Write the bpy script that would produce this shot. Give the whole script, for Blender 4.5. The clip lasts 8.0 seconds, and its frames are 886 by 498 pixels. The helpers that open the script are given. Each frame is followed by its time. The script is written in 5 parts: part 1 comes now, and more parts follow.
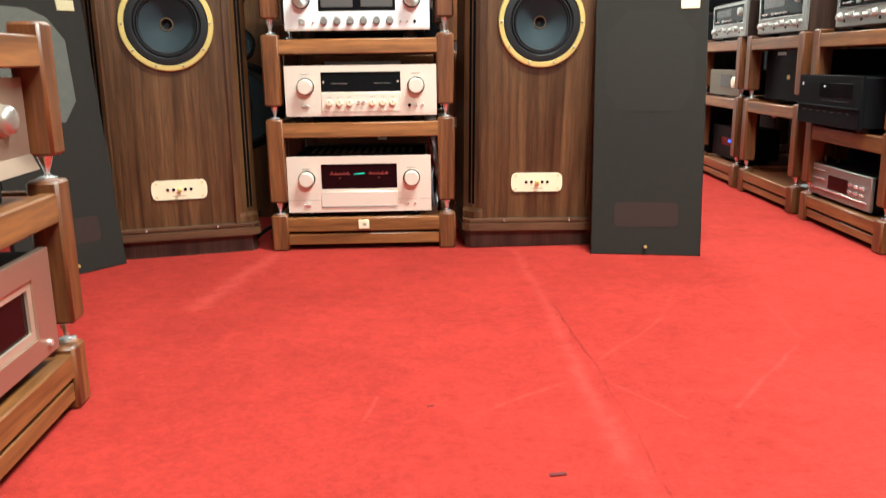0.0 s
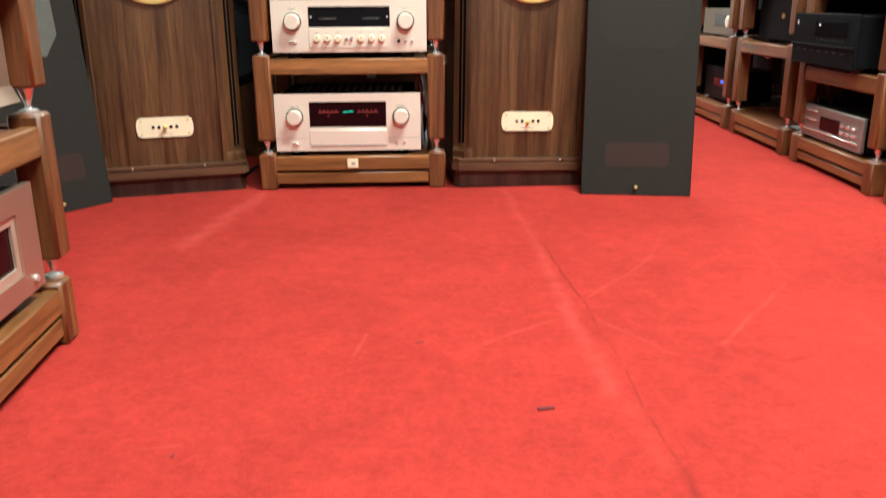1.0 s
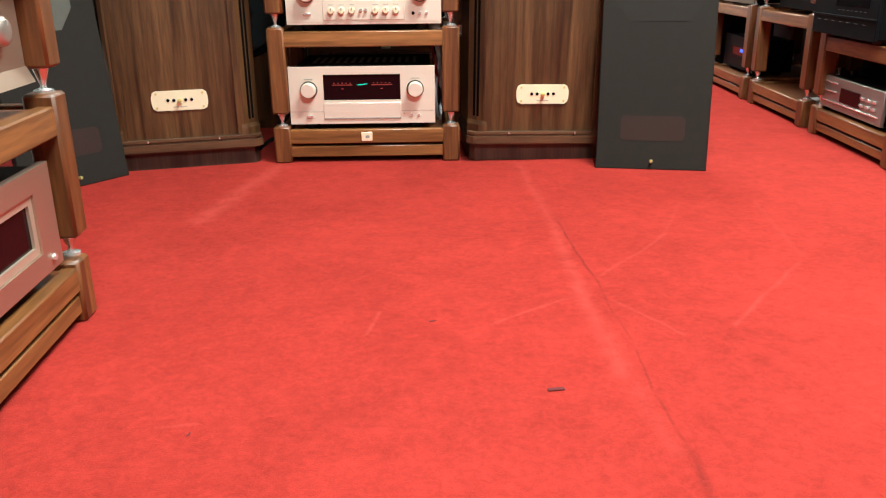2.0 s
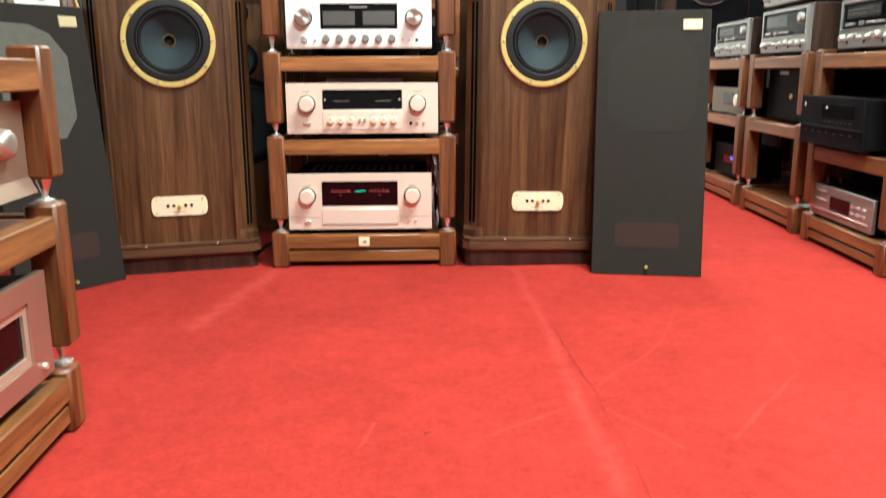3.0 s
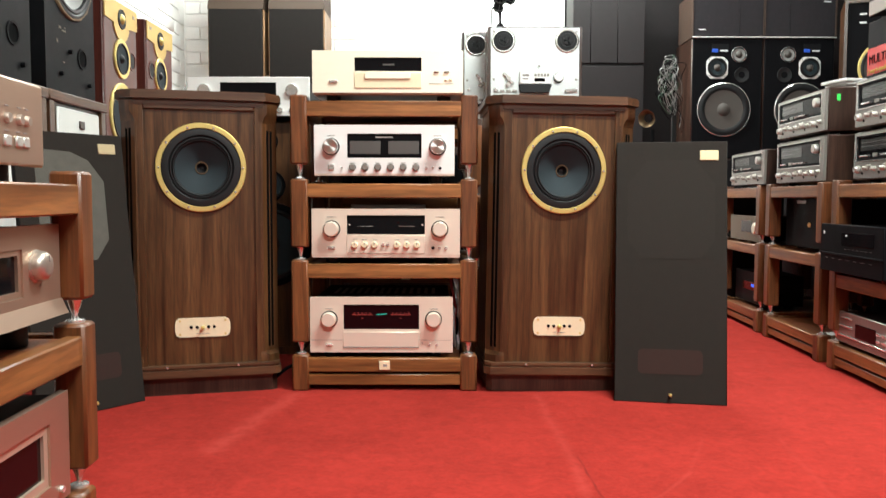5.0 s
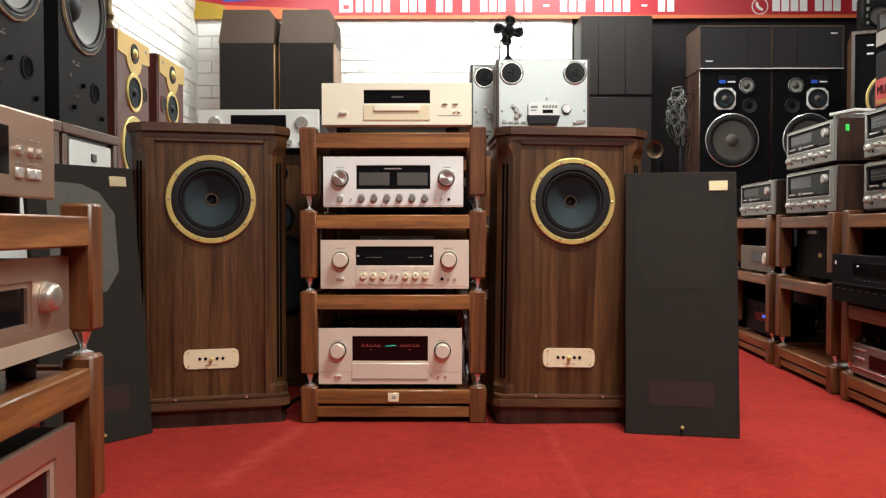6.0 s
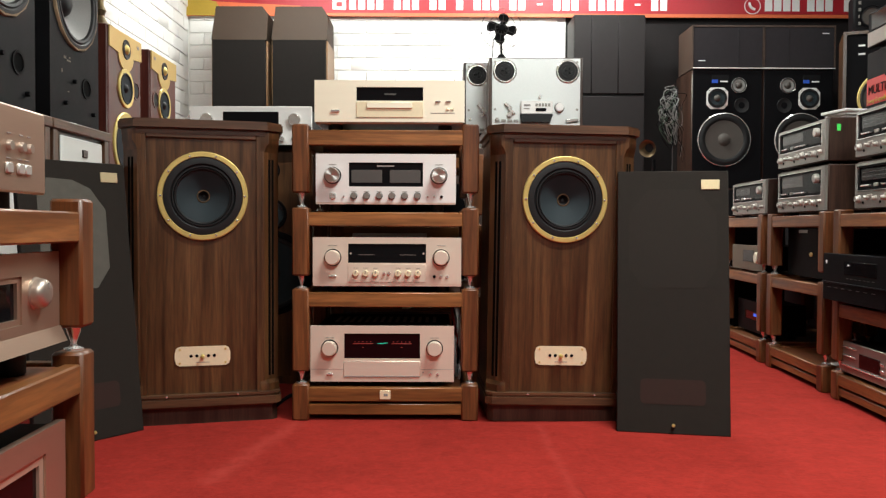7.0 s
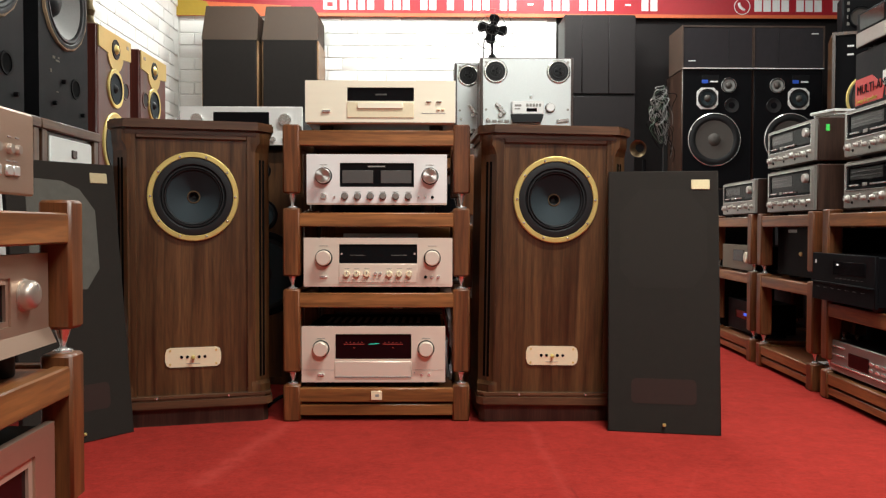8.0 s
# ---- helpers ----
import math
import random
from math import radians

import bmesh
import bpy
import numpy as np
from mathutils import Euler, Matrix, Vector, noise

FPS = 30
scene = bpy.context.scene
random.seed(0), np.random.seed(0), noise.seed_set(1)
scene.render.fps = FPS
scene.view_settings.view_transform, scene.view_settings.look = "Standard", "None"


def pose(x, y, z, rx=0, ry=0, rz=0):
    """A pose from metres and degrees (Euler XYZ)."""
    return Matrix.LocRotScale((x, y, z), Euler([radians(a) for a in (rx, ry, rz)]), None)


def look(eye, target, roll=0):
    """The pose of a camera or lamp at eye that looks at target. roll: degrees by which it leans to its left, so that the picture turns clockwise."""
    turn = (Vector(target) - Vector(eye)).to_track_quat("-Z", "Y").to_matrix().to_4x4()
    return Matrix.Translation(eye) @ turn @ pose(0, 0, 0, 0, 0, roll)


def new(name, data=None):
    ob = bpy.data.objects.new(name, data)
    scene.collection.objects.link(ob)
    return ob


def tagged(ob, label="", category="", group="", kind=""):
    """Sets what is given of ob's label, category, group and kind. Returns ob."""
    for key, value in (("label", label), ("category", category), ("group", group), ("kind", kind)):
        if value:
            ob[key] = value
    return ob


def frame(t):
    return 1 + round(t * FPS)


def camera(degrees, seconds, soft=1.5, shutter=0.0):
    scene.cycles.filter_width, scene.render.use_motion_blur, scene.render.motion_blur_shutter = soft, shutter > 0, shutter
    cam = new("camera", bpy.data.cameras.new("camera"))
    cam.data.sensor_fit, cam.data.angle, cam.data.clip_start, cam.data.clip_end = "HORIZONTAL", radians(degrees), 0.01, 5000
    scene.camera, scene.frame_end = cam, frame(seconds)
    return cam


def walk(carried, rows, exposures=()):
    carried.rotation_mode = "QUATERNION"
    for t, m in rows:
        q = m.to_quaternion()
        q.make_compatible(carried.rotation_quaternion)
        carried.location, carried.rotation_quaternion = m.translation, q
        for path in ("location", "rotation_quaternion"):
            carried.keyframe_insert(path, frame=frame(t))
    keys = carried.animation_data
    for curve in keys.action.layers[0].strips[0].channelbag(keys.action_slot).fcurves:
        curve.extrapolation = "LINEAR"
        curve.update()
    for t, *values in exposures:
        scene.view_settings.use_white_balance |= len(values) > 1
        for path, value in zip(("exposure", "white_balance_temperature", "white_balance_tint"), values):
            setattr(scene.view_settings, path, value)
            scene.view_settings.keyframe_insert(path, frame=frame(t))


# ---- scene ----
# ---------- camera ----------
cam = camera(57.2, 8.0, soft=1.25, shutter=0.5)
PATH = [
    (0, (-0.104, 0.06, 0.579), (-0.046, 2.009, 0.132), -0.8),
    (0.5, (-0.104, 0.066, 0.572), (-0.035, 1.995, 0.047), -0.5),
    (1, (-0.105, 0.066, 0.566), (-0.023, 1.979, -0.016), -0.4),
    (1.2, (-0.105, 0.071, 0.563), (-0.032, 1.965, -0.078), -0.6),
    (2.3, (-0.094, 0.067, 0.598), (-0.06, 1.954, -0.063), -0.6),
    (2.5, (-0.092, 0.071, 0.599), (-0.055, 1.973, -0.017), -0.9),
    (3, (-0.097, 0.072, 0.606), (-0.044, 2.025, 0.181), -0.3),
    (3.5, (-0.104, 0.077, 0.609), (-0.033, 2.056, 0.329), -0.0),
    (4, (-0.107, 0.071, 0.605), (-0.007, 2.061, 0.423), -0.1),
    (4.5, (-0.103, 0.07, 0.611), (-0.033, 2.061, 0.431), -0.4),
    (5, (-0.106, 0.063, 0.608), (-0.097, 2.059, 0.484), 0.1),
    (5.2, (-0.106, 0.063, 0.608), (-0.105, 2.059, 0.515), 0.0),
    (6.3, (-0.105, 0.066, 0.608), (-0.120, 2.066, 0.561), 0.0),
    (6.5, (-0.105, 0.066, 0.608), (-0.117, 2.066, 0.56), 0.0),
    (7, (-0.105, 0.067, 0.606), (-0.1, 2.067, 0.554), 0.2),
    (7.5, (-0.106, 0.07, 0.608), (-0.078, 2.069, 0.549), 0.3),
    (8, (-0.104, 0.067, 0.607), (-0.078, 2.066, 0.555), 0.1),
]
walk(cam, [(t, look(eye, aim, roll)) for t, eye, aim, roll in PATH],
     exposures=[(0.0, 0.88, 5900, -3), (0.5, 0.72, 5900, -3), (1.2, 0.74, 5900, -3), (2.5, 0.70, 5900, -3), (3.0, 0.86, 5900, -3), (3.5, 1.00, 5900, -3), (4.0, 0.80, 6000, -1),
                (4.5, 0.60, 6100, 2), (5.2, 0.30, 6200, 4), (6.4, -0.19, 6350, 7), (8.0, -0.19, 6350, 7)])

# ---------- light ----------
world = bpy.data.worlds.new("room_air")
world.use_nodes = True
world.node_tree.nodes["Background"].inputs["Color"].default_value = (0.9, 0.95, 1.0, 1)
world.node_tree.nodes["Background"].inputs["Strength"].default_value = 0.05
scene.world = world


def ceiling_lamp(x, y, z, sx, sy, watts, color=(0.98, 1.0, 0.94)):
    d = bpy.data.lights.new("tube_light", "AREA")
    d.shape, d.size, d.size_y, d.energy, d.color = "RECTANGLE", sx, sy, watts, color
    o = new("tube_light", d)
    o.matrix_world = pose(x, y, z)
    return o


# unseen tubes at assumed places; the 9 and 17 W ones only lift dim areas
LAMPS = [(0.85, 1.6, 122), (0.5, -0.9, 112), (-0.4, 3.6, 9), (2.1, 5.0, 17), (-0.95, 5.5, 62), (0.70, 5.7, 88)]
CEIL = 3.0
for lx, ly, lw in LAMPS:
    ceiling_lamp(lx, ly, CEIL - 0.09, 1.2, 0.12, lw)

# ---------- materials ----------


def nodes_of(name):
    m = bpy.data.materials.new(name)
    m.use_nodes = True
    return m, m.node_tree.nodes, m.node_tree.links, m.node_tree.nodes["Principled BSDF"]


def plain(name, col, rough=0.5, metal=0.0, vary=0.12, scale=30.0, bump=0.0, coat=0.0, stretch=(1, 1, 1), spec=0.5):
    """A surface with mottling at two scales and a little uneven gloss."""
    m, n, l, b = nodes_of(name)
    tc = n.new("ShaderNodeTexCoord")
    mp = n.new("ShaderNodeMapping")
    mp.inputs["Scale"].default_value = stretch
    l.new(tc.outputs["Object"], mp.inputs["Vector"])
    fine, wide = n.new("ShaderNodeTexNoise"), n.new("ShaderNodeTexNoise")
    fine.inputs["Scale"].default_value, fine.inputs["Detail"].default_value = scale * 6, 4
    wide.inputs["Scale"].default_value, wide.inputs["Detail"].default_value = scale * 0.3, 5
    for t in (fine, wide):
        l.new(mp.outputs["Vector"], t.inputs["Vector"])
    add = n.new("ShaderNodeMath")
    add.operation = "ADD"
    l.new(fine.outputs["Fac"], add.inputs[0])
    l.new(wide.outputs["Fac"], add.inputs[1])
    r = n.new("ShaderNodeMapRange")
    r.inputs["From Min"].default_value, r.inputs["From Max"].default_value = 0.6, 1.4
    r.inputs["To Min"].default_value, r.inputs["To Max"].default_value = 1 - vary, 1 + vary
    l.new(add.outputs[0], r.inputs["Value"])
    mul = n.new("ShaderNodeVectorMath")
    mul.operation = "SCALE"
    mul.inputs[0].default_value = col
    l.new(r.outputs["Result"], mul.inputs["Scale"])
    l.new(mul.outputs["Vector"], b.inputs["Base Color"])
    rr = n.new("ShaderNodeMapRange")
    rr.inputs["To Min"].default_value, rr.inputs["To Max"].default_value = max(rough - 0.08, 0.02), min(rough + 0.08, 1)
    l.new(wide.outputs["Fac"], rr.inputs["Value"])
    l.new(rr.outputs["Result"], b.inputs["Roughness"])
    b.inputs["Metallic"].default_value = metal
    b.inputs["Coat Weight"].default_value = coat
    b.inputs["Specular IOR Level"].default_value = spec
    if bump:
        bp = n.new("ShaderNodeBump")
        bp.inputs["Strength"].default_value, bp.inputs["Distance"].default_value = bump, 0.002
        l.new(fine.outputs["Fac"], bp.inputs["Height"])
        l.new(bp.outputs["Normal"], b.inputs["Normal"])
    return m


def wood(name, dark, light, grain="z", rough=0.35, size=1.0, contrast=(0.3, 0.7), coat=0.15, ring=0.0, lines=0.0):
    """Veneer or solid timber: long figure, fine pores, its own stretch of grain for each piece."""
    m, n, l, b = nodes_of(name)
    tc, info = n.new("ShaderNodeTexCoord"), n.new("ShaderNodeObjectInfo")
    off = n.new("ShaderNodeVectorMath")
    off.operation = "MULTIPLY_ADD"
    off.inputs[1].default_value, off.inputs[2].default_value = (1, 1, 1), (0, 0, 0)
    l.new(tc.outputs["Object"], off.inputs[0])
    sc = n.new("ShaderNodeMath")
    sc.operation = "MULTIPLY"
    sc.inputs[1].default_value = 7.0
    l.new(info.outputs["Random"], sc.inputs[0])
    l.new(sc.outputs[0], off.inputs[2])
    mp = n.new("ShaderNodeMapping")
    k = {"x": (1.2, 16, 16), "y": (16, 1.2, 16), "z": (16, 16, 1.2)}[grain]
    mp.inputs["Scale"].default_value = [c * size for c in k]
    l.new(off.outputs["Vector"], mp.inputs["Vector"])
    fig, pore = n.new("ShaderNodeTexNoise"), n.new("ShaderNodeTexNoise")
    fig.inputs["Scale"].default_value, fig.inputs["Detail"].default_value, fig.inputs["Distortion"].default_value = 1.0, 6, 0.7 + ring
    pore.inputs["Scale"].default_value, pore.inputs["Detail"].default_value = 9.0, 3
    l.new(mp.outputs["Vector"], fig.inputs["Vector"])
    l.new(mp.outputs["Vector"], pore.inputs["Vector"])
    ramp = n.new("ShaderNodeValToRGB")
    e = ramp.color_ramp.elements
    e[0].position, e[0].color = contrast[0], (*dark, 1)
    e[1].position, e[1].color = contrast[1], (*light, 1)
    mid = e.new((contrast[0] + contrast[1]) / 2)
    mid.color = (*[(a * 0.55 + c * 0.45) for a, c in zip(dark, light)], 1)
    l.new(fig.outputs["Fac"], ramp.inputs["Fac"])
    mix = n.new("ShaderNodeMix")
    mix.data_type, mix.blend_type = "RGBA", "MULTIPLY"
    mix.inputs["Factor"].default_value = 0.55
    l.new(ramp.outputs["Color"], mix.inputs["A"])
    pr = n.new("ShaderNodeMapRange")
    pr.inputs["From Min"].default_value, pr.inputs["From Max"].default_value = 0.35, 0.6
    pr.inputs["To Min"].default_value, pr.inputs["To Max"].default_value = 0.55, 1.1
    l.new(pore.outputs["Fac"], pr.inputs["Value"])
    l.new(pr.outputs["Result"], mix.inputs["B"])
    colour = mix.outputs["Result"]
    if lines:
        # thin dark growth lines drawn out along the grain
        lm = n.new("ShaderNodeMapping")
        lm.inputs["Scale"].default_value = {"x": (0.16, 1, 1), "y": (1, 0.16, 1), "z": (1, 1, 0.16)}[grain]
        l.new(off.outputs["Vector"], lm.inputs["Vector"])
        wv = n.new("ShaderNodeTexWave")
        wv.bands_direction = "Z" if grain == "x" else "X"
        wv.inputs["Scale"].default_value, wv.inputs["Distortion"].default_value = 7.0 * size, 11.0
        wv.inputs["Detail"].default_value, wv.inputs["Detail Scale"].default_value = 3.0, 0.6
        l.new(lm.outputs["Vector"], wv.inputs["Vector"])
        wr = n.new("ShaderNodeMapRange")
        wr.inputs["From Min"].default_value, wr.inputs["From Max"].default_value = 0.0, 0.35
        wr.inputs["To Min"].default_value, wr.inputs["To Max"].default_value = 1.0 - lines, 1.0
        l.new(wv.outputs["Fac"], wr.inputs["Value"])
        dk_ = n.new("ShaderNodeVectorMath")
        dk_.operation = "SCALE"
        l.new(colour, dk_.inputs[0])
        l.new(wr.outputs["Result"], dk_.inputs["Scale"])
        colour = dk_.outputs["Vector"]
    l.new(colour, b.inputs["Base Color"])
    rr = n.new("ShaderNodeMapRange")
    rr.inputs["To Min"].default_value, rr.inputs["To Max"].default_value = rough - 0.1, rough + 0.15
    l.new(fig.outputs["Fac"], rr.inputs["Value"])
    l.new(rr.outputs["Result"], b.inputs["Roughness"])
    b.inputs["Coat Weight"].default_value, b.inputs["Coat Roughness"].default_value = coat, 0.18
    bp = n.new("ShaderNodeBump")
    bp.inputs["Strength"].default_value, bp.inputs["Distance"].default_value = 0.15, 0.001
    l.new(pore.outputs["Fac"], bp.inputs["Height"])
    l.new(bp.outputs["Normal"], b.inputs["Normal"])
    return m


def glowing(name, col, power):
    m, n, l, b = nodes_of(name)
    b.inputs["Base Color"].default_value = (*[c * 0.2 for c in col], 1)
    b.inputs["Emission Color"].default_value = (*col, 1)
    b.inputs["Emission Strength"].default_value = power
    return m


def carpet_material():
    """Red needle-felt carpet: mottled pile, scuffs, a worn seam, drag marks and a painted light streak."""
    m, n, l, b = nodes_of("red_carpet")
    tc = n.new("ShaderNodeTexCoord")

    def noise_node(scale, detail=5, dist=0.0, src=None):
        t = n.new("ShaderNodeTexNoise")
        t.inputs["Scale"].default_value, t.inputs["Detail"].default_value, t.inputs["Distortion"].default_value = scale, detail, dist
        l.new(src or tc.outputs["Object"], t.inputs["Vector"])
        return t

    def ramp_of(src, lo, hi, a, c):
        r = n.new("ShaderNodeMapRange")
        for k, v in (("From Min", lo), ("From Max", hi), ("To Min", a), ("To Max", c)):
            r.inputs[k].default_value = v
        l.new(src, r.inputs["Value"])
        return r.outputs["Result"]

    def op(kind, a, c):
        x = n.new("ShaderNodeMath")
        x.operation = kind
        for i, v in enumerate((a, c)):
            if isinstance(v, (int, float)):
                x.inputs[i].default_value = v
            else:
                l.new(v, x.inputs[i])
        return x.outputs[0]

    fibre, mott, wide = noise_node(420, 2), noise_node(24, 6, 0.6), noise_node(2.2, 5, 0.4)
    sep = n.new("ShaderNodeSeparateXYZ")
    wob = noise_node(5, 3)
    l.new(tc.outputs["Object"], sep.inputs[0])
    wobble = ramp_of(wob.outputs["Fac"], 0.3, 0.7, -0.006, 0.006)

    def mark(x0, y0, x1, y1, width, strength):
        """A soft-edged line between two places on the floor."""
        dx, dy = x1 - x0, y1 - y0
        ln = math.hypot(dx, dy)
        px, py = op("SUBTRACT", sep.outputs[0], x0), op("SUBTRACT", sep.outputs[1], y0)
        along = op("ADD", op("MULTIPLY", px, dx / ln), op("MULTIPLY", py, dy / ln))
        side = op("ABSOLUTE", op("ADD", op("ADD", op("MULTIPLY", px, -dy / ln), op("MULTIPLY", py, dx / ln)), wobble), 0)
        off = op("MAXIMUM", op("MULTIPLY", along, -1), op("SUBTRACT", along, ln))
        d = op("ADD", side, op("MAXIMUM", off, 0))
        return op("MULTIPLY", ramp_of(d, 0, width, 1, 0), strength)

    marks = None
    for args in MARKS:
        k = mark(*args)
        marks = k if marks is None else op("MAXIMUM", marks, k)
    patch = ramp_of(mott.outputs["Fac"], 0.35, 0.65, 0.5, 1.2)
    marks = op("MULTIPLY", marks, patch)
    tone = op("ADD", op("MULTIPLY", ramp_of(mott.outputs["Fac"], 0.3, 0.7, -1, 1), 0.09), op("MULTIPLY", ramp_of(wide.outputs["Fac"], 0.3, 0.7, -1, 1), 0.12))
    tuft = noise_node(85, 4, 0.8)
    tone = op("ADD", tone, op("MULTIPLY", ramp_of(tuft.outputs["Fac"], 0.35, 0.65, -1, 1), 0.10))
    scuff = noise_node(9, 6, 1.5)
    tone = op("ADD", tone, op("MULTIPLY", ramp_of(scuff.outputs["Fac"], 0.45, 0.70, 0.0, 1.3), 0.08))
    tone = op("ADD", tone, op("MULTIPLY", ramp_of(fibre.outputs["Fac"], 0.3, 0.7, -1, 1), 0.10))
    mul = n.new("ShaderNodeVectorMath")
    mul.operation = "SCALE"
    mul.inputs[0].default_value = (0.290, 0.0245, 0.0182)
    l.new(op("ADD", tone, 1.0), mul.inputs["Scale"])
    mix = n.new("ShaderNodeMix")
    mix.data_type = "RGBA"
    l.new(op("MINIMUM", marks, 0.8), mix.inputs["Factor"])
    l.new(mul.outputs["Vector"], mix.inputs["A"])
    mix.inputs["B"].default_value = (0.46, 0.065, 0.05, 1)
    dirt = None
    for args in SEAM:
        k = mark(*args)
        dirt = k if dirt is None else op("MAXIMUM", dirt, k)
    soil = n.new("ShaderNodeMix")
    soil.data_type = "RGBA"
    l.new(op("MULTIPLY", dirt, ramp_of(mott.outputs["Fac"], 0.38, 0.6, 0.25, 1.3)), soil.inputs["Factor"])
    l.new(mix.outputs["Result"], soil.inputs["A"])
    soil.inputs["B"].default_value = (0.075, 0.012, 0.010, 1)
    l.new(soil.outputs["Result"], b.inputs["Base Color"])
    b.inputs["Roughness"].default_value = 0.95
    b.inputs["Specular IOR Level"].default_value = 0.05
    b.inputs["Sheen Weight"].default_value = 0.01
    b.inputs["Sheen Roughness"].default_value = 0.5
    bp = n.new("ShaderNodeBump")
    bp.inputs["Strength"].default_value, bp.inputs["Distance"].default_value = 0.5, 0.003
    l.new(op("ADD", fibre.outputs["Fac"], op("MULTIPLY", mott.outputs["Fac"], 2.0)), bp.inputs["Height"])
    l.new(bp.outputs["Normal"], b.inputs["Normal"])
    return m


def spun_metal(name, col):
    """Turned metal whose fine circular grooves draw the light out into wedges."""
    m, n, l, b = nodes_of(name)
    tg = n.new("ShaderNodeTangent")
    tg.direction_type, tg.axis = "RADIAL", "Y"
    l.new(tg.outputs["Tangent"], b.inputs["Tangent"])
    b.inputs["Base Color"].default_value = (*col, 1)
    b.inputs["Metallic"].default_value, b.inputs["Roughness"].default_value, b.inputs["Anisotropic"].default_value = 1.0, 0.32, 0.85
    return m


TURNED = spun_metal("turned_aluminium", (0.80, 0.78, 0.75))
# pale worn lines, and from (-0.555, 2.56) a painted streak of light: start, end, half width, strength
MARKS = [(0.195, 2.55, 0.205, 1.916, 0.022, 0.24), (0.205, 1.916, 0.195, 1.514, 0.022, 0.30), (0.192, 1.52, 0.192, 1.48, 0.026, 0.42), (0.192, 1.49, 0.200, 1.16, 0.026, 0.30),
         (0.210, 1.16, 0.215, 0.95, 0.022, 0.15), (-0.555, 2.56, -0.655, 1.99, 0.045, 0.40), (0.184, 1.48, 0.011, 1.352, 0.006, 0.33), (-0.182, 1.416, -0.203, 1.32, 0.006, 0.42),
         (0.675, 1.629, 0.431, 1.331, 0.007, 0.33), (0.246, 1.45, 0.332, 1.294, 0.006, 0.28), (0.250, 1.572, 0.451, 1.83, 0.007, 0.28), (0.451, 1.83, 0.561, 2.084, 0.007, 0.15),
         (0.698, 1.666, 0.76, 2.1, 0.010, 0.14), (-0.417, 1.048, -0.47, 1.04, 0.006, 0.33)]
# the seam itself, darkened by dirt
SEAM = [(0.221, 1.95, 0.234, 1.537, 0.0045, 0.5), (0.234, 1.537, 0.234, 1.186, 0.0030, 0.3), (0.234, 1.186, 0.232, 0.60, 0.0035, 0.45), (0.233, 0.96, 0.231, 0.86, 0.010, 0.5)]
CARPET = carpet_material()
RACK_V = wood("teak_upright", (0.080, 0.024, 0.0075), (0.228, 0.078, 0.022), "z", 0.40, 1.2, coat=0.12, lines=0.25)
RACK_H = wood("teak_rail", (0.13, 0.044, 0.012), (0.36, 0.145, 0.043), "x", 0.38, 1.2, coat=0.12, lines=0.25)
RACK_B = wood("teak_board", (0.12, 0.032, 0.012), (0.30, 0.10, 0.035), "x", 0.4, 1.0)
WALNUT = wood("walnut_veneer", (0.034, 0.0130, 0.0052), (0.138, 0.060, 0.0205), "z", 0.34, 1.6, (0.28, 0.72), lines=0.28)
WALNUT_H = wood("walnut_moulding", (0.042, 0.017, 0.008), (0.140, 0.062, 0.027), "x", 0.42, 1.6, coat=0.06)
WALNUT_D = wood("dark_walnut", (0.020, 0.010, 0.007), (0.070, 0.034, 0.022), "z", 0.4, 1.5)
MAHOG = wood("mahogany_veneer", (0.060, 0.013, 0.009), (0.145, 0.034, 0.022), "z", 0.36, 1.3, coat=0.05)
OAK = wood("oak_edge", (0.16, 0.085, 0.040), (0.30, 0.17, 0.08), "z", 0.45, 1.0)
CHAMP = plain("champagne_aluminium", (0.80, 0.690, 0.575), 0.42, 0.35, 0.03, 20, 0.03, stretch=(0.3, 1, 8))
# darker champagne for the left rack, its side-on shade put into the colour
CHAMP_SHADED = plain("shaded_champagne_aluminium", (0.48, 0.345, 0.26), 0.38, 0.8, 0.04, 20, 0.03, stretch=(0.3, 1, 8))
BRASSFR = plain("light_champagne_trim", (0.60, 0.48, 0.37), 0.38, 0.6, 0.04, 20, 0.03)
SILVER = plain("brushed_silver", (0.89, 0.875, 0.85), 0.38, 0.25, 0.04, 20, 0.03, stretch=(0.3, 1, 8))
GOLDF = plain("pale_gold_aluminium", (0.93, 0.87, 0.69), 0.42, 0.2, 0.03, 20, 0.02, stretch=(0.3, 1, 8))
CHROME = plain("chrome", (0.80, 0.79, 0.76), 0.2, 0.75, 0.03, 40)
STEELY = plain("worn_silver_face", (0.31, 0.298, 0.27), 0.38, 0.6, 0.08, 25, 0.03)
BRASS = plain("polished_brass", (0.75, 0.60, 0.21), 0.38, 0.65, 0.08, 25)
GOLDPL = plain("gold_tweeter_plate", (0.62, 0.44, 0.15), 0.4, 0.5, 0.08, 25)
GASKET = plain("tan_paper_gasket", (0.27, 0.19, 0.11), 0.8, 0.0, 0.45, 40)
PANEL = plain("cool_silver_panel", (0.70, 0.73, 0.72), 0.4, 0.35, 0.04, 20, 0.02)
GREYWOOD = wood("grey_brown_veneer", (0.040, 0.024, 0.017), (0.085, 0.054, 0.039), "x", 0.5, 1.5)
BRONZE = plain("dark_bronze", (0.16, 0.11, 0.06), 0.4, 0.7, 0.1, 25)
BRASSY = plain("satin_gold_plate", (0.88, 0.78, 0.54), 0.35, 0.2, 0.05, 25)
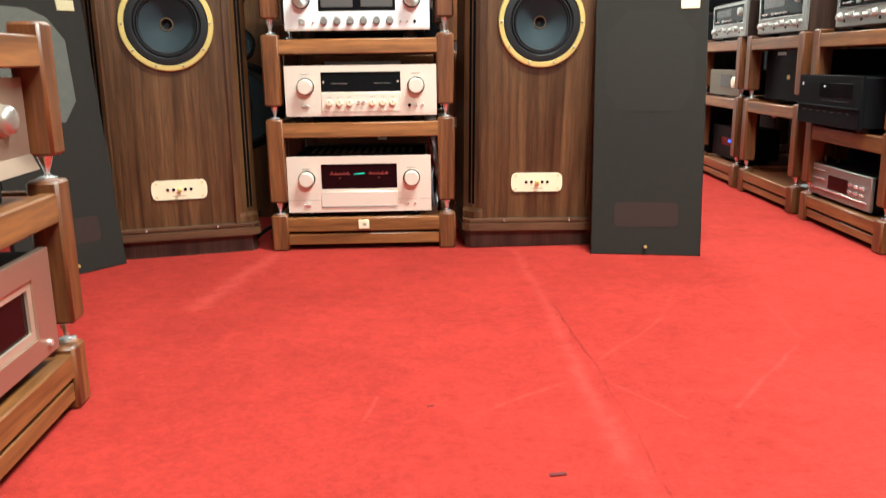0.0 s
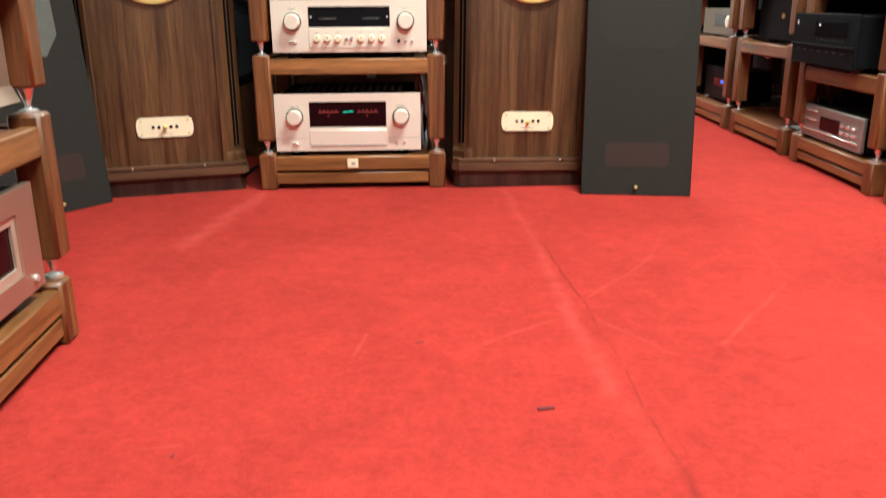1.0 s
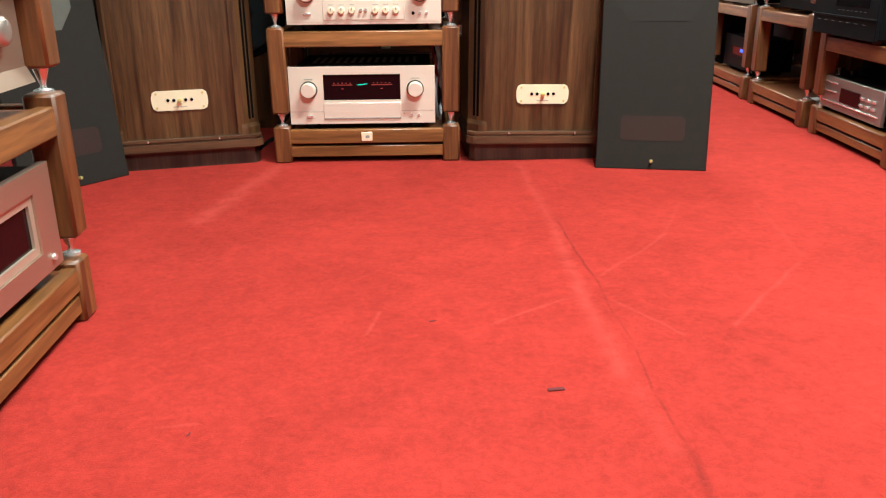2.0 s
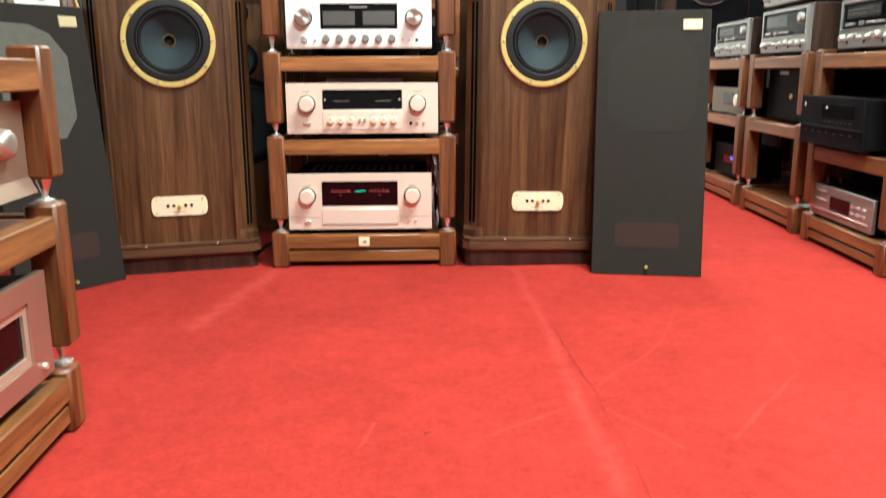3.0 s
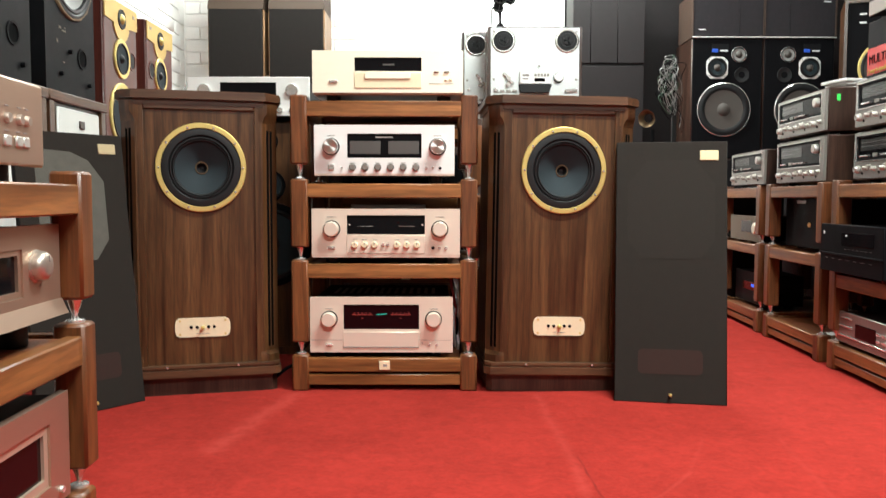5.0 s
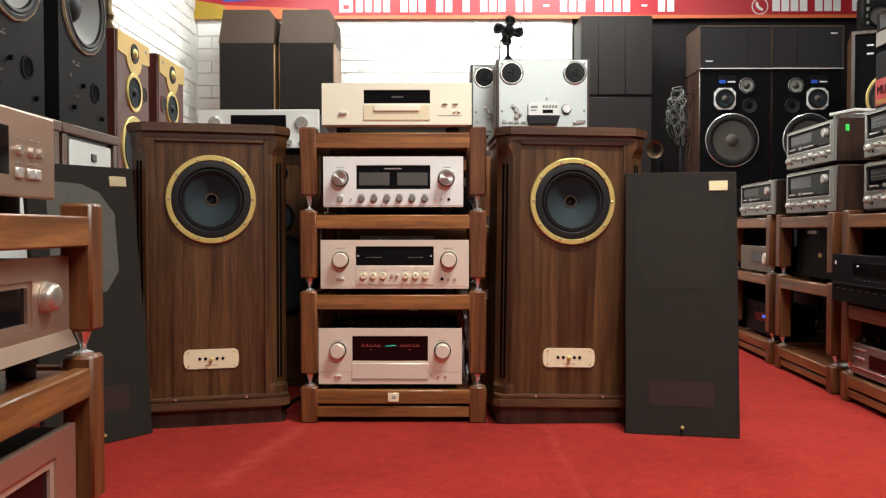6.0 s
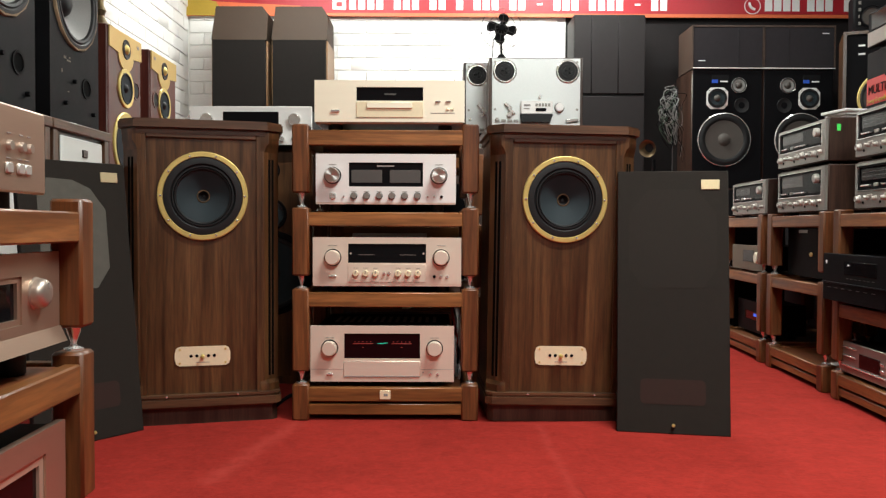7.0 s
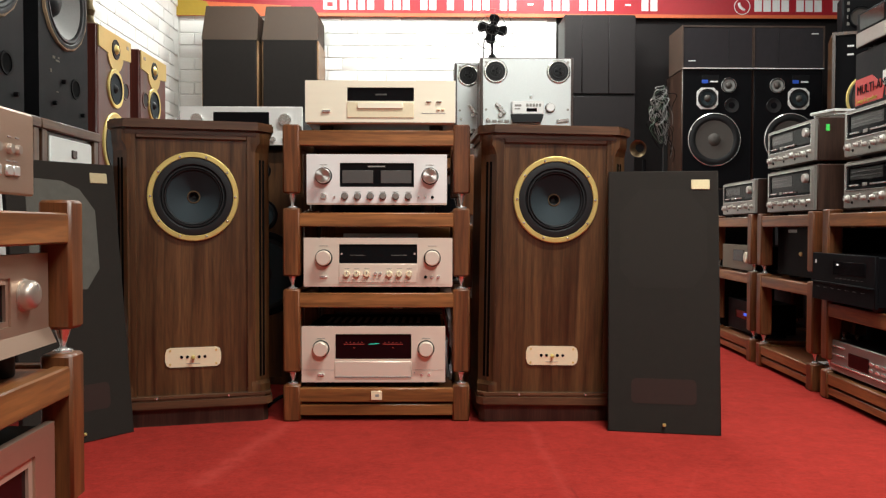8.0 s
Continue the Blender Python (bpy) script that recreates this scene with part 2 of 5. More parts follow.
BLACKM = plain("black_lacquer_metal", (0.006, 0.006, 0.007), 0.5, 0.0, 0.15, 25, 0.03, spec=0.04)
WIREG = plain("dull_wire", (0.10, 0.10, 0.10), 0.4, 0.5, 0.06, 30)
SPUN = plain("spun_knob_metal", (0.50, 0.43, 0.37), 0.40, 0.8, 0.06, 30)
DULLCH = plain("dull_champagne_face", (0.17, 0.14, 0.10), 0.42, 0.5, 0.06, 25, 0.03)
KNOBM = plain("dull_knob_metal", (0.50, 0.48, 0.44), 0.32, 0.45, 0.06, 30)
TAGGOLD = plain("gold_name_tag", (0.60, 0.50, 0.30), 0.4, 0.4, 0.06, 25)
BLACKP = plain("black_vinyl", (0.007, 0.007, 0.008), 0.6, 0.0, 0.2, 40, 0.15, spec=0.12)
VOID = plain("dark_hollow", (0.003, 0.003, 0.003), 0.9, 0.0, 0.1, 20, spec=0.05)
RUBBER = plain("black_rubber", (0.007, 0.007, 0.008), 0.55, 0.0, 0.2, 40, spec=0.35)
CONE = plain("paper_cone", (0.022, 0.031, 0.036), 0.75, 0.0, 0.15, 40, 0.1, spec=0.2)
GREYCONE = plain("grey_pulp_cone", (0.27, 0.27, 0.26), 0.6, 0.0, 0.12, 30, 0.1)
DARKCONE = plain("dark_pulp_cone", (0.062, 0.053, 0.046), 0.65, 0.0, 0.15, 30, 0.1)
GLASS = plain("dark_display_glass", (0.005, 0.005, 0.006), 0.1, 0.0, 0.1, 10, spec=0.16)
DIALGLASS = plain("dial_glass", (0.004, 0.004, 0.005), 0.15, 0.0, 0.1, 10, spec=0.05)
REDGLASS = plain("dark_red_display_glass", (0.008, 0.002, 0.003), 0.1, 0.0, 0.1, 10, spec=0.14)
CLOTH = plain("charcoal_grille_cloth", (0.0175, 0.0142, 0.0112), 0.85, 0.0, 0.22, 120, 0.5, spec=0.25)
CLOTH_L = plain("thin_grille_cloth", (0.095, 0.092, 0.078), 0.85, 0.0, 0.15, 120, 0.5, spec=0.25)
CLOTH_M = plain("mid_grille_cloth", (0.0200, 0.0165, 0.0132), 0.85, 0.0, 0.15, 120, 0.5, spec=0.25)
CLOTH_R = plain("reddish_grille_cloth", (0.033, 0.0175, 0.0140), 0.85, 0.0, 0.15, 120, 0.5, spec=0.25)
BROWNCLOTH = plain("brown_grille_cloth", (0.014, 0.012, 0.011), 0.9, 0.0, 0.15, 100, 0.4, spec=0.08)
SHELFCL = plain("grey_black_grille_cloth", (0.024, 0.021, 0.024), 0.85, 0.0, 0.2, 100, 0.4, spec=0.2)
TAN = plain("brown_vinyl", (0.044, 0.028, 0.019), 0.65, 0.0, 0.1, 40, 0.1, spec=0.2)
WHITEP = plain("white_wall_paint", (0.80, 0.79, 0.76), 0.6, 0.0, 0.05, 12, 0.15)
GREYP = plain("grey_wall_paint", (0.0125, 0.0098, 0.0102), 0.6, 0.0, 0.15, 4, 0.1, spec=0.25)
DARKP = plain("dark_grey_panel", (0.010, 0.009, 0.009), 0.5, 0.0, 0.18, 3, 0.05, spec=0.25)
CEILP = plain("ceiling_paint", (0.62, 0.62, 0.60), 0.8, 0.0, 0.05, 8)
# for unseen walls only, toned to set how much light they bounce
BROWNW = plain("unseen_wall_brown", (0.24, 0.19, 0.15), 0.7, 0.0, 0.15, 4, 0.1)
CREAM = plain("cream_panel", (0.70, 0.70, 0.66), 0.55, 0.0, 0.06, 40, 0.15)
REDP = plain("red_banner_vinyl", (0.42, 0.018, 0.030), 0.4, 0.0, 0.06, 6)
ORANGEP = plain("orange_banner_edge", (0.70, 0.16, 0.06), 0.4, 0.0, 0.06, 6)
YELLOWP = plain("yellow_banner_corner", (0.45, 0.30, 0.03), 0.4, 0.0, 0.06, 6)
WHITEV = plain("white_print", (0.85, 0.85, 0.85), 0.5, 0.0, 0.03, 20)
GREENV = plain("green_sticker", (0.08, 0.75, 0.12), 0.5, 0.0, 0.05, 20)
BLUEV = plain("blue_badge", (0.03, 0.10, 0.55), 0.4, 0.0, 0.05, 20)
REDV = plain("red_print", (0.62, 0.03, 0.03), 0.4, 0.0, 0.05, 20)
WORNPR = plain("worn_tan_print", (0.10, 0.085, 0.065), 0.7, 0.0, 0.5, 60)
GREYMARK = plain("grey_print", (0.30, 0.27, 0.25), 0.6, 0.0, 0.05, 30)
CABLEW = plain("white_cable", (0.26, 0.26, 0.25), 0.5, 0.0, 0.1, 40)
CABLEG = plain("green_cable", (0.05, 0.10, 0.06), 0.5, 0.0, 0.1, 40)
CABLER = plain("red_cable", (0.55, 0.03, 0.03), 0.45, 0.0, 0.1, 40)
TUBE = glowing("lit_tube", (1.0, 0.97, 0.92), 6.0)
LITTER = plain("dark_red_lint", (0.10, 0.008, 0.008), 0.9)
LED_G = glowing("green_display", (0.05, 0.9, 0.55), 0.6)
LED_R = glowing("red_meter_scale", (0.9, 0.10, 0.08), 0.13)
LED_B = glowing("blue_display", (0.05, 0.15, 1.0), 0.8)
DIALGREY = plain("dial_scale_reflection", (0.020, 0.020, 0.019), 0.25, 0.0, 0.1, 20)
METERGLOW = plain("meter_face", (0.08, 0.075, 0.07), 0.4, 0.0, 0.05, 20)

# ---------- shapes ----------


def box(bm, x0, x1, y0, y1, z0, z1, c=0.0015):
    """A box with small chamfers."""
    c = min(c, (x1 - x0) * 0.45, (y1 - y0) * 0.45, (z1 - z0) * 0.45)
    vs = []
    for sx, x in ((1, x0), (-1, x1)):
        for sy, y in ((1, y0), (-1, y1)):
            for sz, z in ((1, z0), (-1, z1)):
                vs += [bm.verts.new((x, y + sy * c, z + sz * c)), bm.verts.new((x + sx * c, y, z + sz * c)), bm.verts.new((x + sx * c, y + sy * c, z))]

    def v(i, j, k, a):
        return vs[(i * 4 + j * 2 + k) * 3 + a]
    for i in (0, 1):
        bm.faces.new([v(i, j, k, 0) for j, k in ((0, 0), (0, 1), (1, 1), (1, 0))])
        bm.faces.new([v(j, i, k, 1) for j, k in ((0, 0), (0, 1), (1, 1), (1, 0))])
        bm.faces.new([v(j, k, i, 2) for j, k in ((0, 0), (0, 1), (1, 1), (1, 0))])
        for j in (0, 1):
            bm.faces.new([v(0, i, j, 1), v(1, i, j, 1), v(1, i, j, 2), v(0, i, j, 2)])
            bm.faces.new([v(i, 0, j, 0), v(i, 1, j, 0), v(i, 1, j, 2), v(i, 0, j, 2)])
            bm.faces.new([v(i, j, 0, 0), v(i, j, 1, 0), v(i, j, 1, 1), v(i, j, 0, 1)])
            for k in (0, 1):
                bm.faces.new([v(i, j, k, 0), v(i, j, k, 1), v(i, j, k, 2)])
    return bm


def lathe(bm, prof, at=(0, 0, 0), axis="y", segs=32, squash=1.0):
    """Turns (radius, height) pairs round an axis; with axis y the height goes to the front."""
    rings = []
    for r, h in prof:
        ring = []
        for i in range(1 if r < 1e-6 else segs):
            a = 2 * math.pi * i / segs
            u, w = r * math.cos(a), r * math.sin(a) * squash
            p = {"y": (u, -h, w), "z": (u, w, h), "x": (h, u, w)}[axis]
            ring.append(bm.verts.new([p[k] + at[k] for k in range(3)]))
        rings.append(ring)
    for a, c in zip(rings, rings[1:]):
        for i in range(segs):
            q = [a[i % len(a)], a[(i + 1) % len(a)], c[(i + 1) % len(c)], c[i % len(c)]]
            u = []
            for w in q:
                if w not in u:
                    u.append(w)
            if len(u) > 2:
                bm.faces.new(u)
    return bm


def prism(bm, pts, lo, hi, axis="z"):
    """Extrudes a polygon along an axis."""
    def p(u, w, h):
        return {"z": (u, w, h), "y": (u, h, w), "x": (h, u, w)}[axis]
    a = [bm.verts.new(p(u, w, lo)) for u, w in pts]
    c = [bm.verts.new(p(u, w, hi)) for u, w in pts]
    bm.faces.new(a[::-1])
    bm.faces.new(c)
    for i in range(len(pts)):
        j = (i + 1) % len(pts)
        bm.faces.new([a[i], a[j], c[j], c[i]])
    return bm


def window_plate(bm, x0, x1, z0, z1, wx0, wx1, wz0, wz1, y0, y1, bev=0.0015):
    """A plate with a rectangular opening."""
    out = [(x0, z0), (x1, z0), (x1, z1), (x0, z1)]
    inn = [(wx0, wz0), (wx1, wz0), (wx1, wz1), (wx0, wz1)]
    o = [[bm.verts.new((x, y, z)) for x, z in out] for y in (y0, y1)]
    i = [[bm.verts.new((x, y, z)) for x, z in inn] for y in (y0, y1)]
    for k in range(4):
        j = (k + 1) % 4
        bm.faces.new([o[0][k], o[0][j], i[0][j], i[0][k]])
        bm.faces.new([o[1][k], i[1][k], i[1][j], o[1][j]])
        bm.faces.new([o[0][k], o[1][k], o[1][j], o[0][j]])
        bm.faces.new([i[0][k], i[0][j], i[1][j], i[1][k]])
    bmesh.ops.bevel(bm, geom=[e for e in bm.edges if abs(e.calc_length()) > 0.004 and len(e.link_faces) == 2 and e.calc_face_angle(0) > 0.5], offset=bev, segments=1, affect="EDGES")
    return bm


def tube(bm, pts, r, segs=8):
    """A round cord along a smooth line of places."""
    pts = [Vector(p) for p in pts]
    fine = []
    for i in range(len(pts) - 1):
        a, b, c, d = pts[max(i - 1, 0)], pts[i], pts[i + 1], pts[min(i + 2, len(pts) - 1)]
        for s in range(6):
            t = s / 6
            fine.append(0.5 * (2 * b + (c - a) * t + (2 * a - 5 * b + 4 * c - d) * t * t + (3 * b - a - 3 * c + d) * t ** 3))
    fine.append(pts[-1])
    rings = []
    for i, p in enumerate(fine):
        d = (fine[min(i + 1, len(fine) - 1)] - fine[max(i - 1, 0)]).normalized()
        u = d.orthogonal().normalized() if i == 0 else (u - d * u.dot(d)).normalized()
        w = d.cross(u)
        rings.append([bm.verts.new(p + r * (math.cos(k) * u + math.sin(k) * w)) for k in [2 * math.pi * s / segs for s in range(segs)]])
    for a, c in zip(rings, rings[1:]):
        for i in range(segs):
            bm.faces.new([a[i], a[(i + 1) % segs], c[(i + 1) % segs], c[i]])
    bm.faces.new(rings[0][::-1])
    bm.faces.new(rings[-1])
    return bm


def round_baffle(bm, x0, x1, z0, z1, cx, cz, r, y0, y1, n=48):
    """A board with a round opening."""
    pts = []
    for i in range(n):
        a = 2 * math.pi * (i + 0.5) / n
        c, s = math.cos(a), math.sin(a)
        k = min(((x1 - cx) if c > 0 else (cx - x0)) / abs(c), ((z1 - cz) if s > 0 else (cz - z0)) / abs(s))
        pts.append((cx + r * c, cz + r * s, cx + k * c, cz + k * s))
    corners = [(x1, z1), (x0, z1), (x0, z0), (x1, z0)]
    inner = [[bm.verts.new((p[0], y, p[1])) for p in pts] for y in (y0, y1)]
    outer = [[bm.verts.new((p[2], y, p[3])) for p in pts] for y in (y0, y1)]
    cv = [[bm.verts.new((x, y, z)) for x, z in corners] for y in (y0, y1)]
    for i in range(n):
        j = (i + 1) % n
        extra = None
        if abs(pts[i][2] - pts[j][2]) > 1e-6 and abs(pts[i][3] - pts[j][3]) > 1e-6:
            q = ((pts[i][2] + pts[j][2]) / 2, (pts[i][3] + pts[j][3]) / 2)
            extra = min(range(4), key=lambda k: (corners[k][0] - q[0]) ** 2 + (corners[k][1] - q[1]) ** 2)
        for s in (0, 1):
            f = [inner[s][i], outer[s][i]] + ([cv[s][extra]] if extra is not None else []) + [outer[s][j], inner[s][j]]
            bm.faces.new(f)
        bm.faces.new([inner[0][i], inner[0][j], inner[1][j], inner[1][i]])
        ring = [outer[0][i], outer[1][i]] + ([cv[1][extra]] if extra is not None else []) + [outer[1][j], outer[0][j]] + ([cv[0][extra]] if extra is not None else [])
        bm.faces.new(ring)
    return bm


def mesh_of(bm, name, material):
    bmesh.ops.recalc_face_normals(bm, faces=bm.faces)
    for f in bm.faces:
        f.smooth = True
    me = bpy.data.meshes.new(name)
    bm.to_mesh(me)
    bm.free()
    me.set_sharp_from_angle(angle=radians(38))
    me.materials.append(material)
    return me


def part(name, bm, material, parent, label=""):
    ob = new(name, mesh_of(bm, name, material))
    ob.parent = parent
    return tagged(ob, label)


def solid(name, bm, material, label="", category="", group="", kind="", m=None):
    ob = new(name, mesh_of(bm, name, material))
    if m is not None:
        ob.matrix_world = m
    return tagged(ob, label, category, group, kind)


def thing(name, m, label, category, group=""):
    ob = new(name)
    ob.empty_display_size = 0.05
    ob.matrix_world = m
    return tagged(ob, label, category, group)


def B(*a, **k):
    return box(bmesh.new(), *a, **k)


def L(*a, **k):
    return lathe(bmesh.new(), *a, **k)

# ---------- the room ----------
XL, XR, YB, YF = -2.12, 3.4, 6.6, -3.0
solid("floor", B(XL, XR, YF, YB, -0.05, 0.0, c=0), CARPET, "worn red carpet with scuffs, drag marks and a painted light streak", "floor", kind="structure")
solid("ceiling", B(XL - 0.1, XR + 0.1, YF - 0.1, YB + 0.1, CEIL, CEIL + 0.1, c=0), CEILP, "plain pale ceiling", "ceiling", kind="structure")
wall_back = solid("wall_back", B(XL - 0.1, 0.885, YB + 0.012, YB + 0.12, -0.05, CEIL, c=0), WHITEP, "white brick-pattern wall behind the shop", "wall", kind="structure")
# unseen stretch of wall, kept dark to hold down fill on the right racks
solid("wall_left_front", B(XL - 0.12, XL - 0.012, YF, 1.998, -0.05, CEIL, c=0), BROWNW, "unseen brown side wall added to cut bounced light", "wall", kind="structure")
wall_left = solid("wall_left", B(XL - 0.12, XL - 0.012, 2.0, YB + 0.012, -0.05, CEIL, c=0), WHITEP, "white brick-pattern side wall", "wall", kind="structure")
solid("wall_right", B(XR, XR + 0.1, YF, YB + 0.12, -0.05, CEIL, c=0), GREYP, "dark grey side wall", "wall", kind="structure")
solid("wall_front", B(XL - 0.1, XR + 0.1, YF - 0.1, YF, -0.05, CEIL, c=0), BROWNW, "unseen brown end wall added to cut bounced light", "wall", kind="structure")
solid("wall_dark", B(0.887, XR, YB + 0.02, YB + 0.12, -0.05, CEIL, c=0), GREYP, "dark grey wall behind the loudspeakers", "wall", kind="structure")

for lx, ly, lw in LAMPS:
    f = thing("ceiling_light", pose(lx, ly, CEIL), "unseen white ceiling batten with a lit tube, added to light the room", "ceiling light", "ceiling lights")
    part("housing", B(-0.62, 0.62, -0.04, 0.04, -0.045, 0.0, c=0.004), WHITEP, f)
    part("tube", L([(0, -0.6), (0.013, -0.6), (0.013, 0.6), (0, 0.6)], at=(0, 0, -0.065), axis="x", segs=12), TUBE, f, "lit white tube")

# ---------- hi-fi racks ----------


def rack(m, width, tiers, depth=0.46, label="", post=0.053, badge=True, group="hi-fi racks", slips=(0, 0, 0, 0)):
    """Teak rack of stacked frames on chrome spikes. tiers: (foot, head, rail top, rail height)."""
    t = thing("hifi_rack", m, label, "rack", group)
    w = width / 2
    for i, (z0, z1, rt, rh) in enumerate(tiers):
        made = len(t.children)
        f = part("shelf_board", B(-w + post, w - post, 0.012, depth - 0.012, rt - 0.024, rt - 0.004, c=0.001), RACK_B, t)
        part("rail", B(-w + post - 0.004, w - post + 0.004, 0.004, 0.032, rt - rh, rt, c=0.003), RACK_H, f)
        part("rail", B(-w + post - 0.004, w - post + 0.004, depth - 0.032, depth - 0.004, rt - rh, rt, c=0.003), RACK_H, f)
        for s in (-1, 1):
            part("side_rail", B(min(s * (w - 0.012), s * (w - 0.040)), max(s * (w - 0.012), s * (w - 0.040)), post, depth - post, rt - rh, rt, c=0.003), RACK_H, f)
        if i == 0:
            part("lower_rail", B(-w + post - 0.004, w - post + 0.004, 0.007, 0.030, 0.018, rt - rh - 0.008, c=0.002), RACK_H, f)
        for sx in (-1, 1):
            for y0 in (0.0, depth - post):
                x0 = -w if sx < 0 else w - post
                part("post", B(x0, x0 + post, y0, y0 + post, z0, z1, c=0.005), RACK_V, t)
                if i:
                    lo = tiers[i - 1][1]
                    part("spike", L([(0, lo), (0.016, lo), (0.016, lo + 0.004), (0.006, lo + 0.007), (0.0045, lo + 0.012), (0.013, z0 - 0.002), (0.013, z0), (0, z0)],
                                    at=(x0 + post / 2, y0 + post / 2, 0), axis="z", segs=14), CHROME, t, "chrome cone spike")
        # frames stacked a little out of line
        for o in t.children[made:]:
            o.location.x += slips[i]
    if badge:
        bd = part("badge", B(-0.017, 0.017, -0.0005, 0.006, tiers[0][2] - 0.036, tiers[0][2] - 0.008, c=0.001), BRASSY, t, "small gold badge")
        part("badge_mark", B(-0.004, 0.008, -0.0012, 0.0, tiers[0][2] - 0.026, tiers[0][2] - 0.018, c=0.0003), GREYMARK, bd)
    return t


TIERS = [(0, 0.115, 0.104, 0.044), (0.155, 0.415, 0.403, 0.046), (0.455, 0.668, 0.654, 0.044), (0.714, 0.928, 0.910, 0.048)]
rack(pose(-0.2785, 2.6, 0), 0.583, TIERS, label="glossy brown teak hi-fi rack holding champagne amplifiers on the red carpet")
LT = [(0, 0.113, 0.102, 0.044), (0.150, 0.397, 0.378, 0.050), (0.438, 0.652, 0.630, 0.050)]
RT = [(0, 0.102, 0.093, 0.040), (0.140, 0.409, 0.398, 0.045), (0.445, 0.672, 0.660, 0.046)]
RT3 = [(0, 0.102, 0.093, 0.040), (0.140, 0.360, 0.345, 0.050), (0.366, 0.676, 0.660, 0.046)]


def left_at(y, z=0.0, back=0.0, rz=92.0):
    """A place on the rack that faces right: y along the room, back from its front."""
    a = radians(rz - 90)
    u, v = y - 1.462, back
    return pose(-0.700 + u * -math.sin(a) - v * math.cos(a), 1.462 + u * math.cos(a) - v * math.sin(a), z, 0, 0, rz)


def right_at(y, z=0.0, back=0.0, rz=-93.0):
    """A place on the line of racks that faces left."""
    a = radians(-90 - rz)
    return pose(1.300 + (y - 2.976) * math.tan(a) + back, y, z, 0, 0, rz)


rack(left_at(1.462 - 0.2915), 0.583, LT, label="glossy brown teak hi-fi rack stacked with champagne components", slips=(-0.014, 0.0, 0.004), badge=False)
for yc, tt, bd in ((4.03, RT, False), (3.355, RT, False), (2.680, RT3, False), (2.000, RT3, False)):
    rack(right_at(yc), 0.600, tt, label="brown teak hi-fi rack carrying vintage receivers by the side wall", badge=bd, group="racks by the side wall")

# ---------- amplifiers ----------


def knob(parent, x, z, r, material, depth=0.022, y=0.0, name="knob", ring=True):
    bm = L([(0, depth), (r * 0.86, depth), (r * 0.97, depth - 0.0025), (r, depth - 0.006), (r, 0), (0, 0)], at=(x, y, z), segs=36)
    k = part(name, bm, material, parent)
    if ring:
        part("knob_ring", L([(r * 1.03, 0), (r * 1.03, 0.004), (r * 1.13, 0.004), (r * 1.13, 0), (r * 1.03, 0)], at=(x, y, z), segs=36), BLACKM, k)
    return k


def chassis(t, w, d, z0, z1, material=None, feet=0.02, inset=0.012):
    part("case", B(-w / 2 + inset, w / 2 - inset, 0.012, d, z0 + 0.004, z1 - 0.004, c=0.003), material or BLACKM, t, "black metal case")
    for sx in (-1, 1):
        for y in (0.05, d - 0.05):
            part("foot", L([(0, z0 - feet), (0.020, z0 - feet), (0.022, z0 - feet + 0.003), (0.022, z0 + 0.006), (0, z0 + 0.006)], at=(sx * (w / 2 - 0.06), y, 0), axis="z", segs=18), RUBBER, t)


def vents(t, w, d, z, n=14):
    for i in range(n):
        x = -w * 0.36 + i * w * 0.72 / (n - 1)
        part("vent_slot", B(x - 0.006, x + 0.006, d * 0.35, d * 0.75, z - 0.006, z - 0.003, c=0.0005), GREYMARK, t)


def bar(t, x0, x1, z0, z1, material=None, y=-0.0012, name="lettering"):
    part(name, B(x0, x1, y, y + 0.002, z0, z1, c=0.0002), material or GREYMARK, t)


def button(t, x, z, w=0.016, h=0.006, material=None, depth=0.006, name="button"):
    part(name, B(x - w / 2, x + w / 2, -depth, 0.001, z - h / 2, z + h / 2, c=0.0012), material or CHROME, t)


